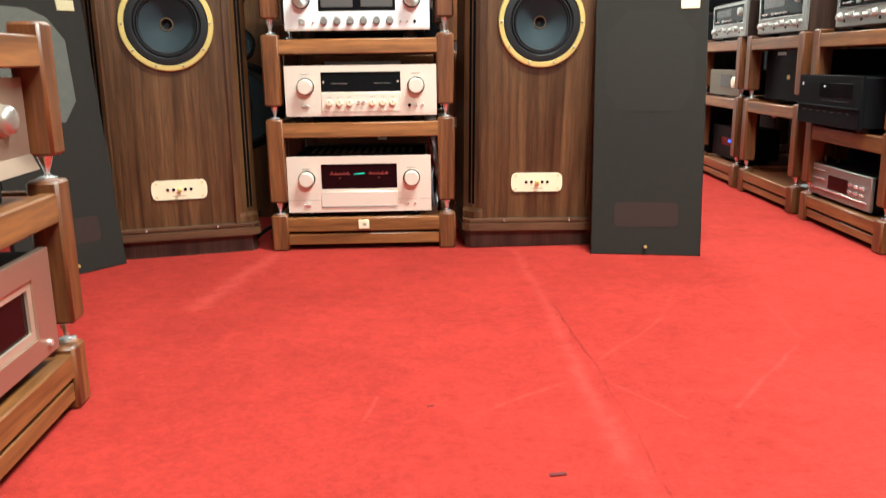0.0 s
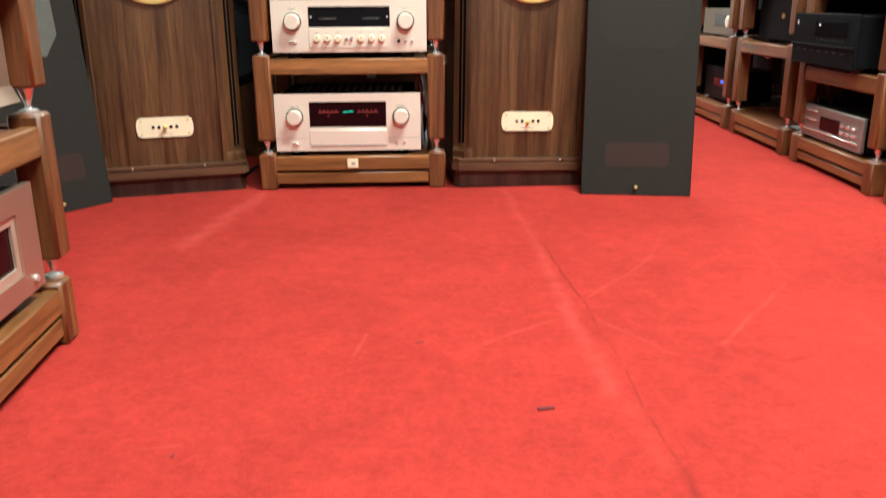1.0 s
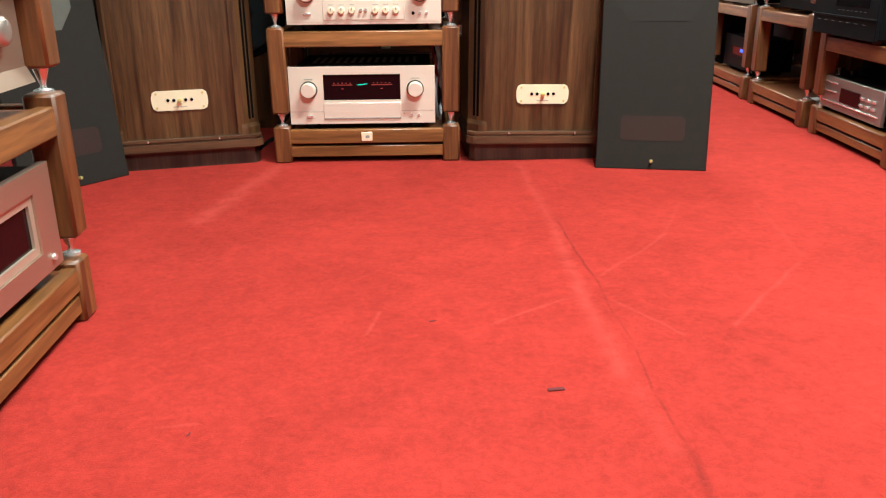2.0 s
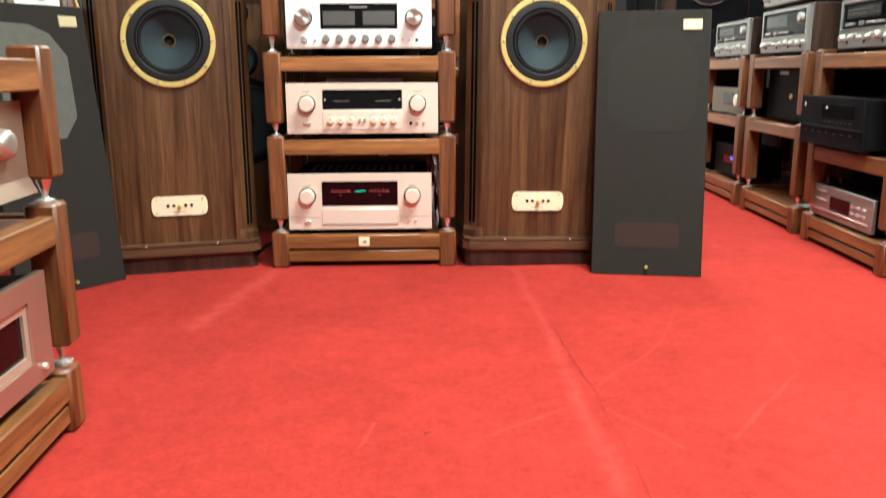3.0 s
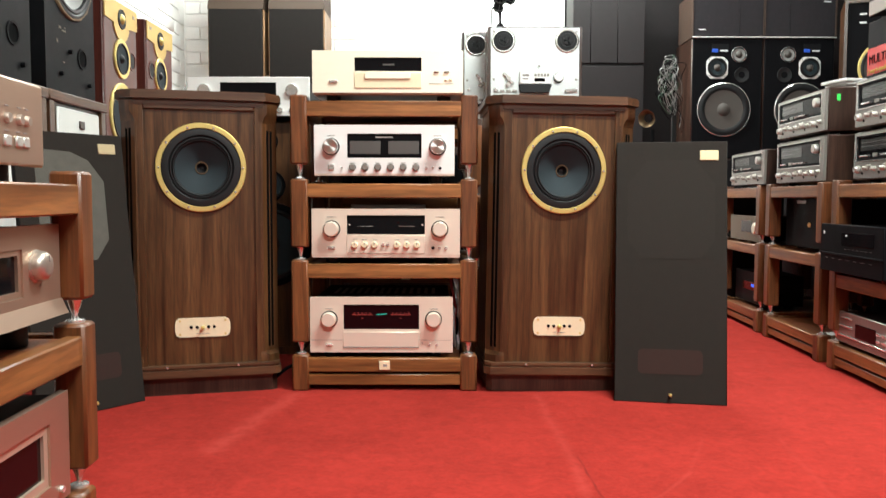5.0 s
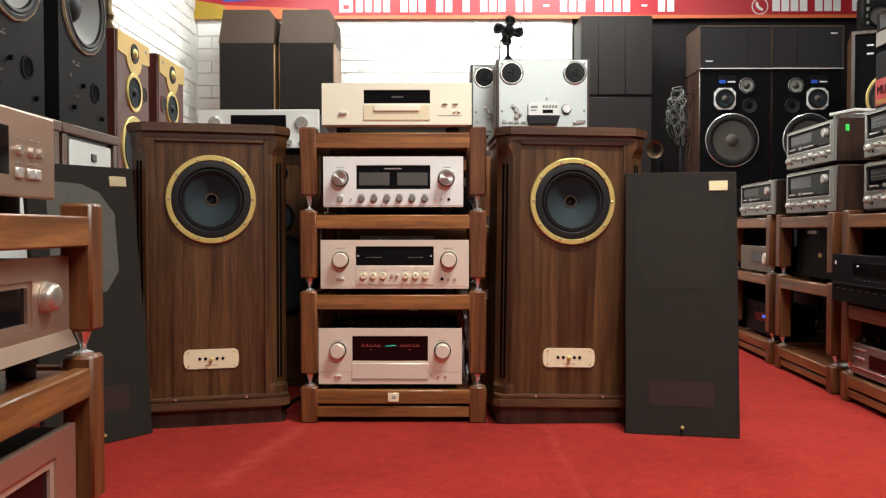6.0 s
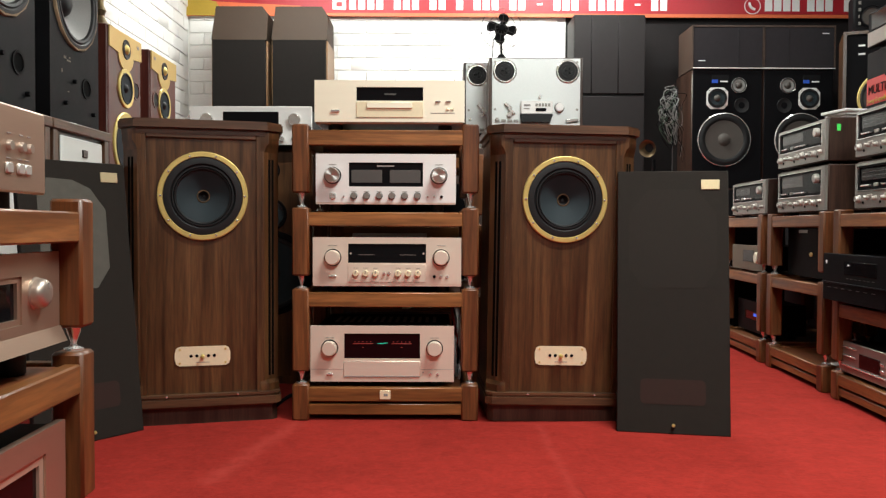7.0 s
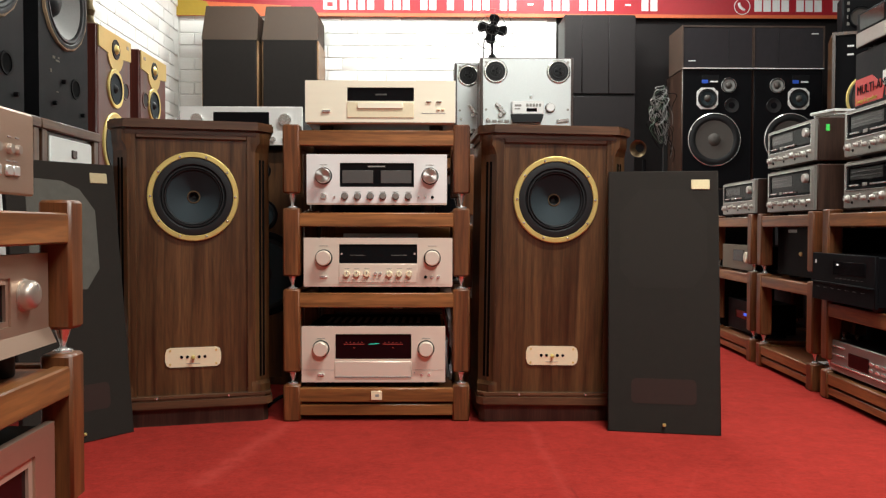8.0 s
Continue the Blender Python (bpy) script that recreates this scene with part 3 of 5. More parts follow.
def meter_amp(m, w=0.452, h=0.176):
    """Tall amplifier with a dark meter window and two big knobs."""
    t = thing("integrated_amplifier", m, "champagne integrated amplifier with a lit dark meter window", "amplifier", "amplifiers in the rack")
    chassis(t, w, 0.40, 0, h)
    x0, x1, z0, z1 = -0.120, 0.119, 0.073, 0.152
    p = part("faceplate", window_plate(bmesh.new(), -w / 2, w / 2, 0, h, x0, x1, z0, z1, 0, 0.012), CHAMP, t, "champagne aluminium faceplate")
    g = part("meter_window", B(x0 + 0.0005, x1 - 0.0005, 0.004, 0.008, z0 + 0.0005, z1 - 0.0005, c=0.0003), REDGLASS, t, "dark red meter glass")
    for s in (-1, 1):
        part("meter_scale", B(s * 0.061 - 0.032, s * 0.061 + 0.032, 0.0030, 0.0045, z0 + 0.0455, z0 + 0.0475, c=0.0002), LED_R, g, "red lit meter scale")
        for i in range(5):
            part("meter_tick", B(s * 0.061 - 0.027 + i * 0.0125, s * 0.061 - 0.0235 + i * 0.0125, 0.0030, 0.0045, z0 + 0.051, z0 + 0.0535, c=0.0001), LED_R, g)
        part("meter_lamp", B(s * 0.061 - 0.003, s * 0.061 + 0.003, 0.0030, 0.0045, z0 + 0.034, z0 + 0.036, c=0.0001), LED_R, g)
    for i, (a, b_) in enumerate(((-0.016, 0.004), (-0.010, 0.012), (0.004, 0.018))):
        part("display_mark", B(a, b_, 0.0030, 0.0045, z0 + 0.046 + i * 0.0012, z0 + 0.0472 + i * 0.0012, c=0.0002), LED_G, g, "green lit display mark")
    part("lower_flap", B(-0.122, 0.120, -0.0025, 0.002, 0.014, 0.066, c=0.004), CHAMP, t, "champagne drop-down flap")
    part("flap_groove", B(-0.120, 0.118, -0.0031, -0.0015, 0.015, 0.019, c=0.0004), GREYMARK, t)
    part("lower_line", B(-w / 2 + 0.001, -0.123, -0.0006, 0.001, 0.0385, 0.0395, c=0.0002), GREYMARK, t)
    part("lower_line", B(0.121, w / 2 - 0.001, -0.0006, 0.001, 0.0385, 0.0395, c=0.0002), GREYMARK, t)
    for s in (-1, 1):
        knob(t, s * 0.165, 0.106, 0.0235, CHAMP, 0.026)
        bar(t, s * 0.165 - 0.013, s * 0.165 + 0.013, 0.138, 0.1395)
    button(t, -0.165, 0.024, 0.020, 0.007)
    for x in (0.152, 0.175):
        knob(t, x, 0.025, 0.0042, CHROME, 0.004, name="jack", ring=False)
    knob(t, 0.129, 0.030, 0.0022, GREYMARK, 0.003, name="indicator", ring=False)
    vents(t, w, 0.40, h)
    return t


def control_amp(m, w=0.464, h=0.153):
    """Control amplifier with a dark window over a row of small knobs."""
    t = thing("integrated_amplifier", m, "champagne control amplifier with a dark window and small knobs", "amplifier", "amplifiers in the rack")
    chassis(t, w, 0.38, 0, h)
    x0, x1, z0, z1 = -0.122, 0.122, 0.073, 0.133
    part("faceplate", window_plate(bmesh.new(), -w / 2, w / 2, 0.008, h, x0, x1, z0, z1, 0, 0.012), CHAMP, t, "champagne aluminium faceplate")
    part("bottom_edge", B(-w / 2, w / 2, 0.001, 0.012, 0, 0.009, c=0.001), CHAMP, t)
    g = part("display_window", B(x0 + 0.0005, x1 - 0.0005, 0.004, 0.008, z0 + 0.0005, z1 - 0.0005, c=0.0003), GLASS, t, "dark display glass")
    for s in (-1, 1):
        part("screw", L([(0, 0.002), (0.0035, 0.002), (0.0035, 0), (0, 0)], at=(s * 0.114, 0.004, 0.103), segs=12), CHROME, g)
        bar(g, s * 0.065 - 0.025, s * 0.065 + 0.025, 0.098, 0.099, GREYMARK, 0.0028)
    part("control_panel", B(-0.122, 0.122, -0.002, 0.002, 0.013, 0.070, c=0.001), CHAMP, t, "paler control panel")
    for x in (-0.097, -0.066, -0.035, 0.035, 0.066, 0.097):
        k = knob(t, x, 0.041, 0.0095, BRASSY, 0.015, -0.002, "small_knob", ring=False)
        part("pointer", B(x - 0.0012, x + 0.0012, -0.0185, -0.0165, 0.041, 0.049, c=0.0003), GREYMARK, k)
        bar(t, x - 0.008, x + 0.008, 0.0565, 0.0578, None, -0.0030)
    for x in (-0.008, 0.007):
        knob(t, x, 0.042, 0.0048, CHROME, 0.008, -0.002, "switch", ring=False)
    for s in (-1, 1):
        knob(t, s * 0.169, 0.090, 0.0235, CHAMP, 0.026)
        bar(t, s * 0.169 - 0.014, s * 0.169 + 0.014, 0.127, 0.1285)
    button(t, -0.170, 0.031, 0.024, 0.007)
    for x in (0.148, 0.168, 0.188):
        knob(t, x, 0.031, 0.005, CHROME if x > 0.15 else BLACKM, 0.005, name="jack", ring=False)
    part("rear_label", B(-0.13, 0.12, 0.20, 0.24, h - 0.004, h + 0.012, c=0.001), WHITEV, t, "white strip on the lid")
    vents(t, w, 0.38, h)
    return t


def twin_meter_amp(m, w=0.438, h=0.158):
    """Silver amplifier with two pale meters behind glass and spun-metal knobs."""
    t = thing("integrated_amplifier", m, "silver integrated amplifier with twin meters and a knob row", "amplifier", "amplifiers in the rack")
    chassis(t, w, 0.40, 0, h)
    x0, x1, z0, z1 = -0.116, 0.116, 0.056, 0.131
    part("faceplate", window_plate(bmesh.new(), -w / 2, w / 2, 0.006, h, x0, x1, z0, z1, 0, 0.012), SILVER, t, "satin silver faceplate")
    part("bottom_edge", B(-w / 2, w / 2, 0.001, 0.012, 0, 0.007, c=0.001), CHAMP, t)
    g = part("meter_window", B(x0 + 0.0005, x1 - 0.0005, 0.004, 0.008, z0 + 0.0005, z1 - 0.0005, c=0.0003), GLASS, t, "dark meter glass")
    for s in (-1, 1):
        part("meter_face", B(s * 0.060 - 0.048, s * 0.060 + 0.048, 0.0028, 0.0045, z0 + 0.012, z0 + 0.052, c=0.001), METERGLOW, g, "grey meter face")
    bar(g, -0.028, 0.026, z1 - 0.013, z1 - 0.009, GREYMARK, 0.0028)
    for s, x in ((-1, -0.166), (1, 0.166)):
        knob(t, x, 0.090, 0.0235, TURNED, 0.030)
        bar(t, x - 0.012, x + 0.012, 0.124, 0.1255)
    for i in range(6):
        x = -0.100 + i * 0.0397
        knob(t, x, 0.027, 0.0095, STEELY, 0.014, 0, "small_knob")
        bar(t, x - 0.008, x + 0.008, 0.040, 0.0412)
    part("power_switch", B(-0.176, -0.156, -0.006, 0.001, 0.016, 0.036, c=0.003), CHROME, t)
    for x in (-0.132, 0.131, 0.151):
        knob(t, x, 0.025, 0.003, CHROME, 0.006, name="indicator", ring=False)
    knob(t, 0.174, 0.024, 0.0048, BLACKM, 0.003, name="jack", ring=False)
    vents(t, w, 0.40, h)
    return t


def disc_player(m, w=0.466, h=0.129):
    t = thing("disc_player", m, "pale gold disc player with a dark display", "disc player")
    chassis(t, w, 0.36, 0, h, feet=0.024)
    x0, x1, z0, z1 = -0.103, 0.104, 0.066, 0.108
    part("faceplate", window_plate(bmesh.new(), -w / 2, w / 2, 0, h, x0, x1, z0, z1, 0, 0.012), GOLDF, t, "pale gold faceplate")
    part("underside", B(-w / 2 + 0.004, w / 2 - 0.004, 0.002, 0.34, -0.006, 0.001, c=0.001), RACK_B, t)
    g = part("display_window", B(x0 + 0.0005, x1 - 0.0005, 0.004, 0.008, z0 + 0.0005, z1 - 0.0005, c=0.0003), GLASS, t, "dark display glass")
    part("display_mark", B(-0.016, 0.020, 0.003, 0.0045, 0.084, 0.089, c=0.0003), METERGLOW, g)
    part("tray_panel", B(-0.103, 0.104, -0.003, 0.002, 0.014, 0.062, c=0.001), BRASSY, t)
    part("disc_tray", B(-0.070, 0.070, -0.008, -0.002, 0.042, 0.060, c=0.001), GOLDF, t)
    button(t, -0.168, 0.034, 0.026, 0.008)
    for x in (0.150, 0.182):
        button(t, x, 0.064, 0.016, 0.003, GREYMARK)
    part("button_row", B(0.128, 0.202, -0.001, 0.001, 0.027, 0.029, c=0.0003), GREYMARK, t)
    for x in (0.180, 0.194):
        button(t, x, 0.040, 0.010, 0.006, BRASSY, 0.004)
    return t


meter_amp(pose(-0.289, 2.618, 0.1205))
control_amp(pose(-0.2735, 2.605, 0.4225))
twin_meter_amp(pose(-0.278, 2.612, 0.6785))
disc_player(pose(-0.266, 2.600, 0.934))

# ---------- tower loudspeakers with gold-rimmed drivers ----------


def octagon(hw, d, c, back=True):
    """Plan of a cabinet with the front corners cut off; front at y 0."""
    return [(-hw + c, 0), (hw - c, 0), (hw, c), (hw, d), (-hw, d), (-hw, c)]


def tower(m):
    t = thing("floorstanding_loudspeaker", m, "walnut floorstanding loudspeaker with a gold-rimmed driver on the carpet", "loudspeaker", "pair of walnut loudspeakers")
    part("plinth", prism(bmesh.new(), [(x, y + 0.012) for x, y in octagon(0.230, 0.33, 0.016)], 0.0, 0.052), WALNUT_D, t, "dark stained plinth")
    bm = prism(bmesh.new(), [(x, y - 0.004) for x, y in octagon(0.232, 0.345, 0.017)], 0.052, 0.058)
    prism(bm, [(x, y - 0.013) for x, y in octagon(0.242, 0.354, 0.020)], 0.058, 0.080)
    prism(bm, [(x, y - 0.006) for x, y in octagon(0.236, 0.347, 0.018)], 0.080, 0.087)
    prism(bm, [(x, y - 0.010) for x, y in octagon(0.239, 0.350, 0.019)], 0.087, 0.094)
    part("base_moulding", bm, WALNUT_H, t, "paler walnut base moulding")
    # body: shell with a recessed front panel
    part("cabinet", B(-0.234, 0.234, 0.076, 0.332, 0.090, 0.900, c=0.002), WALNUT, t)
    for s in (-1, 1):
        xs = sorted((s * 0.166, s * 0.1844))
        part("stile", B(xs[0], xs[1], 0.003, 0.030, 0.094, 0.904, c=0.0006), WALNUT, t)
        # corner pilaster with two long slots
        bm = prism(bmesh.new(), [(s * 0.1845, 0.003), (s * 0.190, 0.003), (s * 0.235, 0.048), (s * 0.235, 0.0755), (s * 0.180, 0.0755)], 0.094, 0.904)
        p = part("corner_pilaster", bm, WALNUT, t)
        for k in (0.36, 0.60):
            cx, cy = s * (0.190 + 0.045 * k), 0.003 + 0.045 * k
            q = part("slot", B(-0.0048, 0.0048, -0.0012, 0.004, 0.140, 0.822, c=0.001), VOID, p, "dark port slot")
            q.matrix_basis = pose(cx, cy, 0, 0, 0, s * 45)
        # squared corner blocks below the cap and above the base, run out into the chamfer
        for z0, z1, flare, nm in ((0.094, 0.128, 0.012, "corner_block"), (0.905, 0.842, 0.030, "corner_bracket")):
            bm = bmesh.new()
            full = [(s * 0.178, 0.0015), (s * 0.205, 0.0015), (s * 0.2375, 0.034), (s * 0.2375, 0.074), (s * 0.178, 0.074)]
            slim = [(s * 0.178, 0.0032), (s * 0.1895, 0.0032), (s * 0.2348, 0.0482), (s * 0.2348, 0.074), (s * 0.178, 0.074)]
            up_ = 1 if z1 > z0 else -1
            levels = [(full, z0), (full, z1 - up_ * flare)]
            for k in (0.25, 0.6):
                levels.append(([(p[0] + (q_[0] - p[0]) * k ** 0.6, p[1] + (q_[1] - p[1]) * k ** 0.6) for p, q_ in zip(full, slim)], z1 - up_ * flare * (1 - k)))
            levels.append((slim, z1))
            rings = [[bm.verts.new((x, y, z)) for x, y in pts_] for pts_, z in levels]
            bm.faces.new(rings[0])
            bm.faces.new(rings[-1])
            for r0, r1 in zip(rings, rings[1:]):
                for k in range(5):
                    bm.faces.new([r0[k], r0[(k + 1) % 5], r1[(k + 1) % 5], r1[k]])
            part(nm, bm, WALNUT, t)
    part("top_rail", B(-0.166, 0.166, 0.002, 0.020, 0.880, 0.901, c=0.003), WALNUT_H, t)
    part("front_panel", round_baffle(bmesh.new(), -0.166, 0.166, 0.094, 0.881, 0.003, 0.7045, 0.1105, 0.010, 0.022), WALNUT, t, "book-matched walnut front panel")
    part("cap_neck", prism(bmesh.new(), octagon(0.240, 0.338, 0.046), 0.893, 0.911), WALNUT_H, t)
    cap = part("top_cap", prism(bmesh.new(), [(x, y - 0.012) for x, y in octagon(0.250, 0.358, 0.050)], 0.911, 0.931), WALNUT_H, t, "moulded walnut top cap")
    part("cap_bead", prism(bmesh.new(), [(x, y - 0.007) for x, y in octagon(0.246, 0.350, 0.049)], 0.931, 0.937), WALNUT_H, cap)
    # driver
    z, y, cx = 0.7045, 0.010, 0.003
    d = part("driver_rim", L([(0.1200, 0.0), (0.1200, 0.009), (0.1215, 0.011), (0.134, 0.011), (0.1365, 0.009), (0.1365, 0.0)], at=(cx, y, z), segs=64), BRASS, t, "gold cast rim")
    for i in range(10):
        a = 2 * math.pi * (i + 0.5) / 10 + math.pi / 10
        part("bolt", L([(0, 0.0145), (0.0025, 0.0145), (0.0036, 0.013), (0.0036, 0.010), (0, 0.010)], at=(cx + 0.1265 * math.cos(a), y, z + 0.1265 * math.sin(a)), segs=10), CHROME, d)
    part("gasket", L([(0.1205, 0.007), (0.113, 0.009), (0.100, 0.009), (0.094, 0.004)], at=(cx, y, z), segs=56), RUBBER, t)
    part("surround", L([(0.0945, 0.004), (0.0925, 0.010), (0.089, 0.010), (0.087, 0.004), (0.085, 0.009), (0.082, 0.008), (0.080, 0.002)], at=(cx, y, z), segs=56), RUBBER, t, "black rubber surround")
    part("cone", L([(0.081, 0.002), (0.064, -0.007), (0.044, -0.017), (0.024, -0.027), (0.020, -0.028)], at=(cx, y, z), segs=56), CONE, t, "blue-grey paper cone")
    part("throat_ring", L([(0.0205, -0.028), (0.0190, -0.026), (0.0165, -0.026), (0.0160, -0.028)], at=(cx, y, z), segs=32), BRONZE, t, "bronze throat ring")
    part("throat", L([(0.0160, -0.028), (0.007, -0.040), (0.006, -0.044), (0, -0.044)], at=(cx, y, z), segs=24), RUBBER, t)
    # control plate
    pts = [(0.070, -0.030), (0.080, -0.024), (0.084, -0.010), (0.084, 0.010), (0.080, 0.024), (0.070, 0.030)]
    pts += [(-x, -w) for x, w in pts]
    p = part("control_plate", prism(bmesh.new(), [(x, 0.210 + zz) for x, zz in pts], 0.0055, 0.011, "y"), BRASSY, t, "cream-gold control plate")
    for sx in (-1, 1):
        for sz in (-1, 1):
            part("screw", L([(0, 0.001), (0.0035, 0.001), (0.0035, -0.001), (0, -0.001)], at=(sx * 0.069, 0.005, 0.210 + sz * 0.021), segs=10), BRASS, p)
    for x in (-0.035, -0.0175, 0.0175, 0.035):
        part("socket", L([(0, 0.0005), (0.0035, 0.0012), (0.0048, 0.0012), (0.0048, -0.001)], at=(x, 0.005, 0.211), segs=14), BLACKM, p)
    part("plug", L([(0, 0.020), (0.004, 0.019), (0.0065, 0.014), (0.005, 0.010), (0.006, 0.004), (0.006, -0.001)], at=(0.0, 0.005, 0.210), segs=16), BRASS, p, "brass plug")
    bar(p, -0.020, 0.020, 0.190, 0.1915, GREYMARK, 0.0045)
    for x in (-0.107, 0.107):
        part("grille_peg", L([(0, 0.010), (0.003, 0.010), (0.0035, 0), (0, 0)], at=(x, -0.006, 0.0905), segs=10), CHROME, t, "bright metal grille peg")
    return t


tower(pose(-0.836, 2.556, 0, 0, 0, 14.5) @ Matrix.Diagonal((0.98, 1, 0.995, 1)))
tower(pose(0.268, 2.592, 0, 0, 0.8, 2.0) @ Matrix.Diagonal((0.97, 1, 0.987, 1)))

# ---------- loose grilles leaning on the loudspeakers ----------


def grille(m, length=0.79, w=0.326, thin=None):
    t = thing("speaker_grille", m, "loose charcoal cloth grille leaning against the walnut loudspeaker", "speaker grille", "loose grilles")
    h = w / 2
    part("frame", window_plate(bmesh.new(), -h, h, 0, length, -h + 0.03, h - 0.03, 0.03, length - 0.03, 0.003, 0.020, 0.003), BLACKP, t)
    part("cloth", B(-h + 0.0005, h - 0.0005, 0.0, 0.0045, 0.0005, length - 0.0005, c=0.003), CLOTH, t)
    oct_ = [(-0.110, 0.432), (0.050, 0.432), (0.092, 0.49), (0.092, 0.66), (0.048, 0.722), (-0.005, 0.745), (-0.110, 0.75)] if thin else [(-0.128, 0.49), (-0.085, 0.432), (0.085, 0.432), (0.128, 0.49), (0.128, 0.66), (0.070, 0.733), (-0.070, 0.733), (-0.128, 0.66)]
    part("driver_opening", prism(bmesh.new(), oct_, -0.0008, 0.0012, "y"), thin or CLOTH_M, t, "opening showing through the cloth")
    pts = []
    for cx, cz, a0 in ((0.080, 0.146, 0), (-0.080, 0.146, 90), (-0.080, 0.100, 180), (0.080, 0.100, 270)):
        pts += [(cx + 0.014 * math.cos(radians(a0 + k * 30)), cz + 0.014 * math.sin(radians(a0 + k * 30))) for k in range(4)]
    part("plate_opening", prism(bmesh.new(), pts, -0.0008, 0.0012, "y"), CLOTH_R, t, "reddish opening showing through the cloth")
    part("name_tag", B(h - 0.080, h - 0.026, -0.003, 0.001, length - 0.058, length - 0.028, c=0.001), TAGGOLD, t, "plain gold name tag")
    part("pin", L([(0, 0.020), (0.004, 0.019), (0.0055, 0.014), (0.004, 0.008), (0.0035, 0)], at=(0.0, 0, 0.026), segs=14), BRASS, t, "brass pull pin")
    return t


grille(pose(0.581, 2.446, 0, -8.0, 0, -11.0), length=0.79)
grille(pose(-1.084, 2.345, 0, -7.0, 0, 53.8), length=0.80, thin=CLOTH_L)

# ---------- components on the rack that faces right ----------


def big_power_amp(m, w=0.475, h=0.172):
    t = thing("power_amplifier", m, "champagne power amplifier with a framed dark red window", "amplifier")
    chassis(t, w, 0.40, 0, h)
    x0, x1, z0, z1 = -0.165, 0.168, 0.036, 0.135
    part("faceplate", window_plate(bmesh.new(), -w / 2, w / 2, 0, h, x0, x1, z0, z1, 0, 0.014, 0.003), CHAMP_SHADED, t, "champagne aluminium faceplate")
    part("window_frame", window_plate(bmesh.new(), x0 + 0.0006, x1 - 0.0006, z0 + 0.0006, z1 - 0.0006, x0 + 0.014, x1 - 0.014, z0 + 0.014, z1 - 0.014, 0.004, 0.012), BRASSFR, t, "bright inner window frame")
    part("meter_window", B(x0 + 0.012, x1 - 0.012, 0.009, 0.013, z0 + 0.012, z1 - 0.012, c=0.0004), REDGLASS, t, "dark red window glass")
    for x in (-0.20, 0.20):
        knob(t, x, 0.020, 0.006, CHROME, 0.006, name="button", ring=False)
    for i in range(16):
        part("heat_sink_fin", B(w / 2 - 0.030, w / 2 - 0.012, 0.03 + i * 0.022, 0.034 + i * 0.022, 0.012, h - 0.006, c=0.0006), BLACKM, t)
    return t


def knob_preamp(m, w=0.465, h=0.146):
    t = thing("preamplifier", m, "champagne preamplifier with a chunky round volume knob", "amplifier")
    chassis(t, w, 0.38, 0.0, h, feet=0.046)
    x0, x1, z0, z1 = -0.108, 0.106, 0.040, 0.112
    part("faceplate", window_plate(bmesh.new(), -w / 2, w / 2, 0.024, h, x0, x1, z0, z1, 0, 0.014, 0.002), CHAMP_SHADED, t, "champagne aluminium faceplate")
    part("lower_lip", prism(bmesh.new(), [(-0.012, 0.0), (0.014, 0.0), (0.014, 0.0245), (-0.001, 0.0245)], -w / 2 - 0.002, w / 2 + 0.002, "x"), CHAMP_SHADED, t, "flared lower lip")
    part("window_frame", window_plate(bmesh.new(), x0 + 0.0006, x1 - 0.0006, z0 + 0.0006, z1 - 0.0006, x0 + 0.009, x1 - 0.009, z0 + 0.009, z1 - 0.009, 0.003, 0.011, 0.001), CHAMP_SHADED, t)
    part("display_window", B(x0 + 0.008, x1 - 0.008, 0.008, 0.012, z0 + 0.008, z1 - 0.008, c=0.0003), GLASS, t, "dark display glass")
    for s in (-1, 1):
        k = part("knob", L([(0, 0.021), (0.012, 0.0205), (0.018, 0.019), (0.0215, 0.015), (0.0225, 0.010), (0.0225, 0.003), (0.025, 0.002), (0.025, 0), (0, 0)], at=(s * 0.148, 0, 0.084), segs=40), SPUN, t, "spun metal volume knob")
        part("pointer", B(s * 0.148 - 0.0008, s * 0.148 + 0.0008, -0.0222, -0.019, 0.090, 0.100, c=0.0002), GREYMARK, k)
    return t


def button_tuner(m, w=0.45, h=0.124):
    t = thing("tuner", m, "champagne tuner with small knobs and square buttons", "tuner")
    chassis(t, w, 0.34, 0, h, feet=0.028)
    part("faceplate", B(-w / 2, w / 2, 0, 0.012, 0, h, c=0.003), CHAMP_SHADED, t, "champagne aluminium faceplate")
    part("display_window", B(-0.12, 0.082, -0.001, 0.003, 0.030, 0.098, c=0.001), GLASS, t, "dark display glass")
    for x in (0.110, 0.146, 0.170):
        k = knob(t, x, 0.066, 0.0075, SPUN, 0.006, name="small_knob", ring=False)
        bar(t, x - 0.005, x + 0.005, 0.082, 0.084)
    for x in (0.108, 0.142, 0.163):
        part("square_button", B(x - 0.010, x + 0.010, -0.004, 0.001, 0.026, 0.042, c=0.002), KNOBM, t)
        bar(t, x - 0.006, x + 0.006, 0.047, 0.0485)
    return t


LY = 1.462 - 0.2915
big_power_amp(left_at(LY - 0.030, 0.1225, 0.016))
knob_preamp(left_at(LY - 0.010, 0.420, 0.030))
button_tuner(left_at(LY - 0.066, 0.6545, 0.022))

# ---------- vintage receivers and decks on the side racks ----------


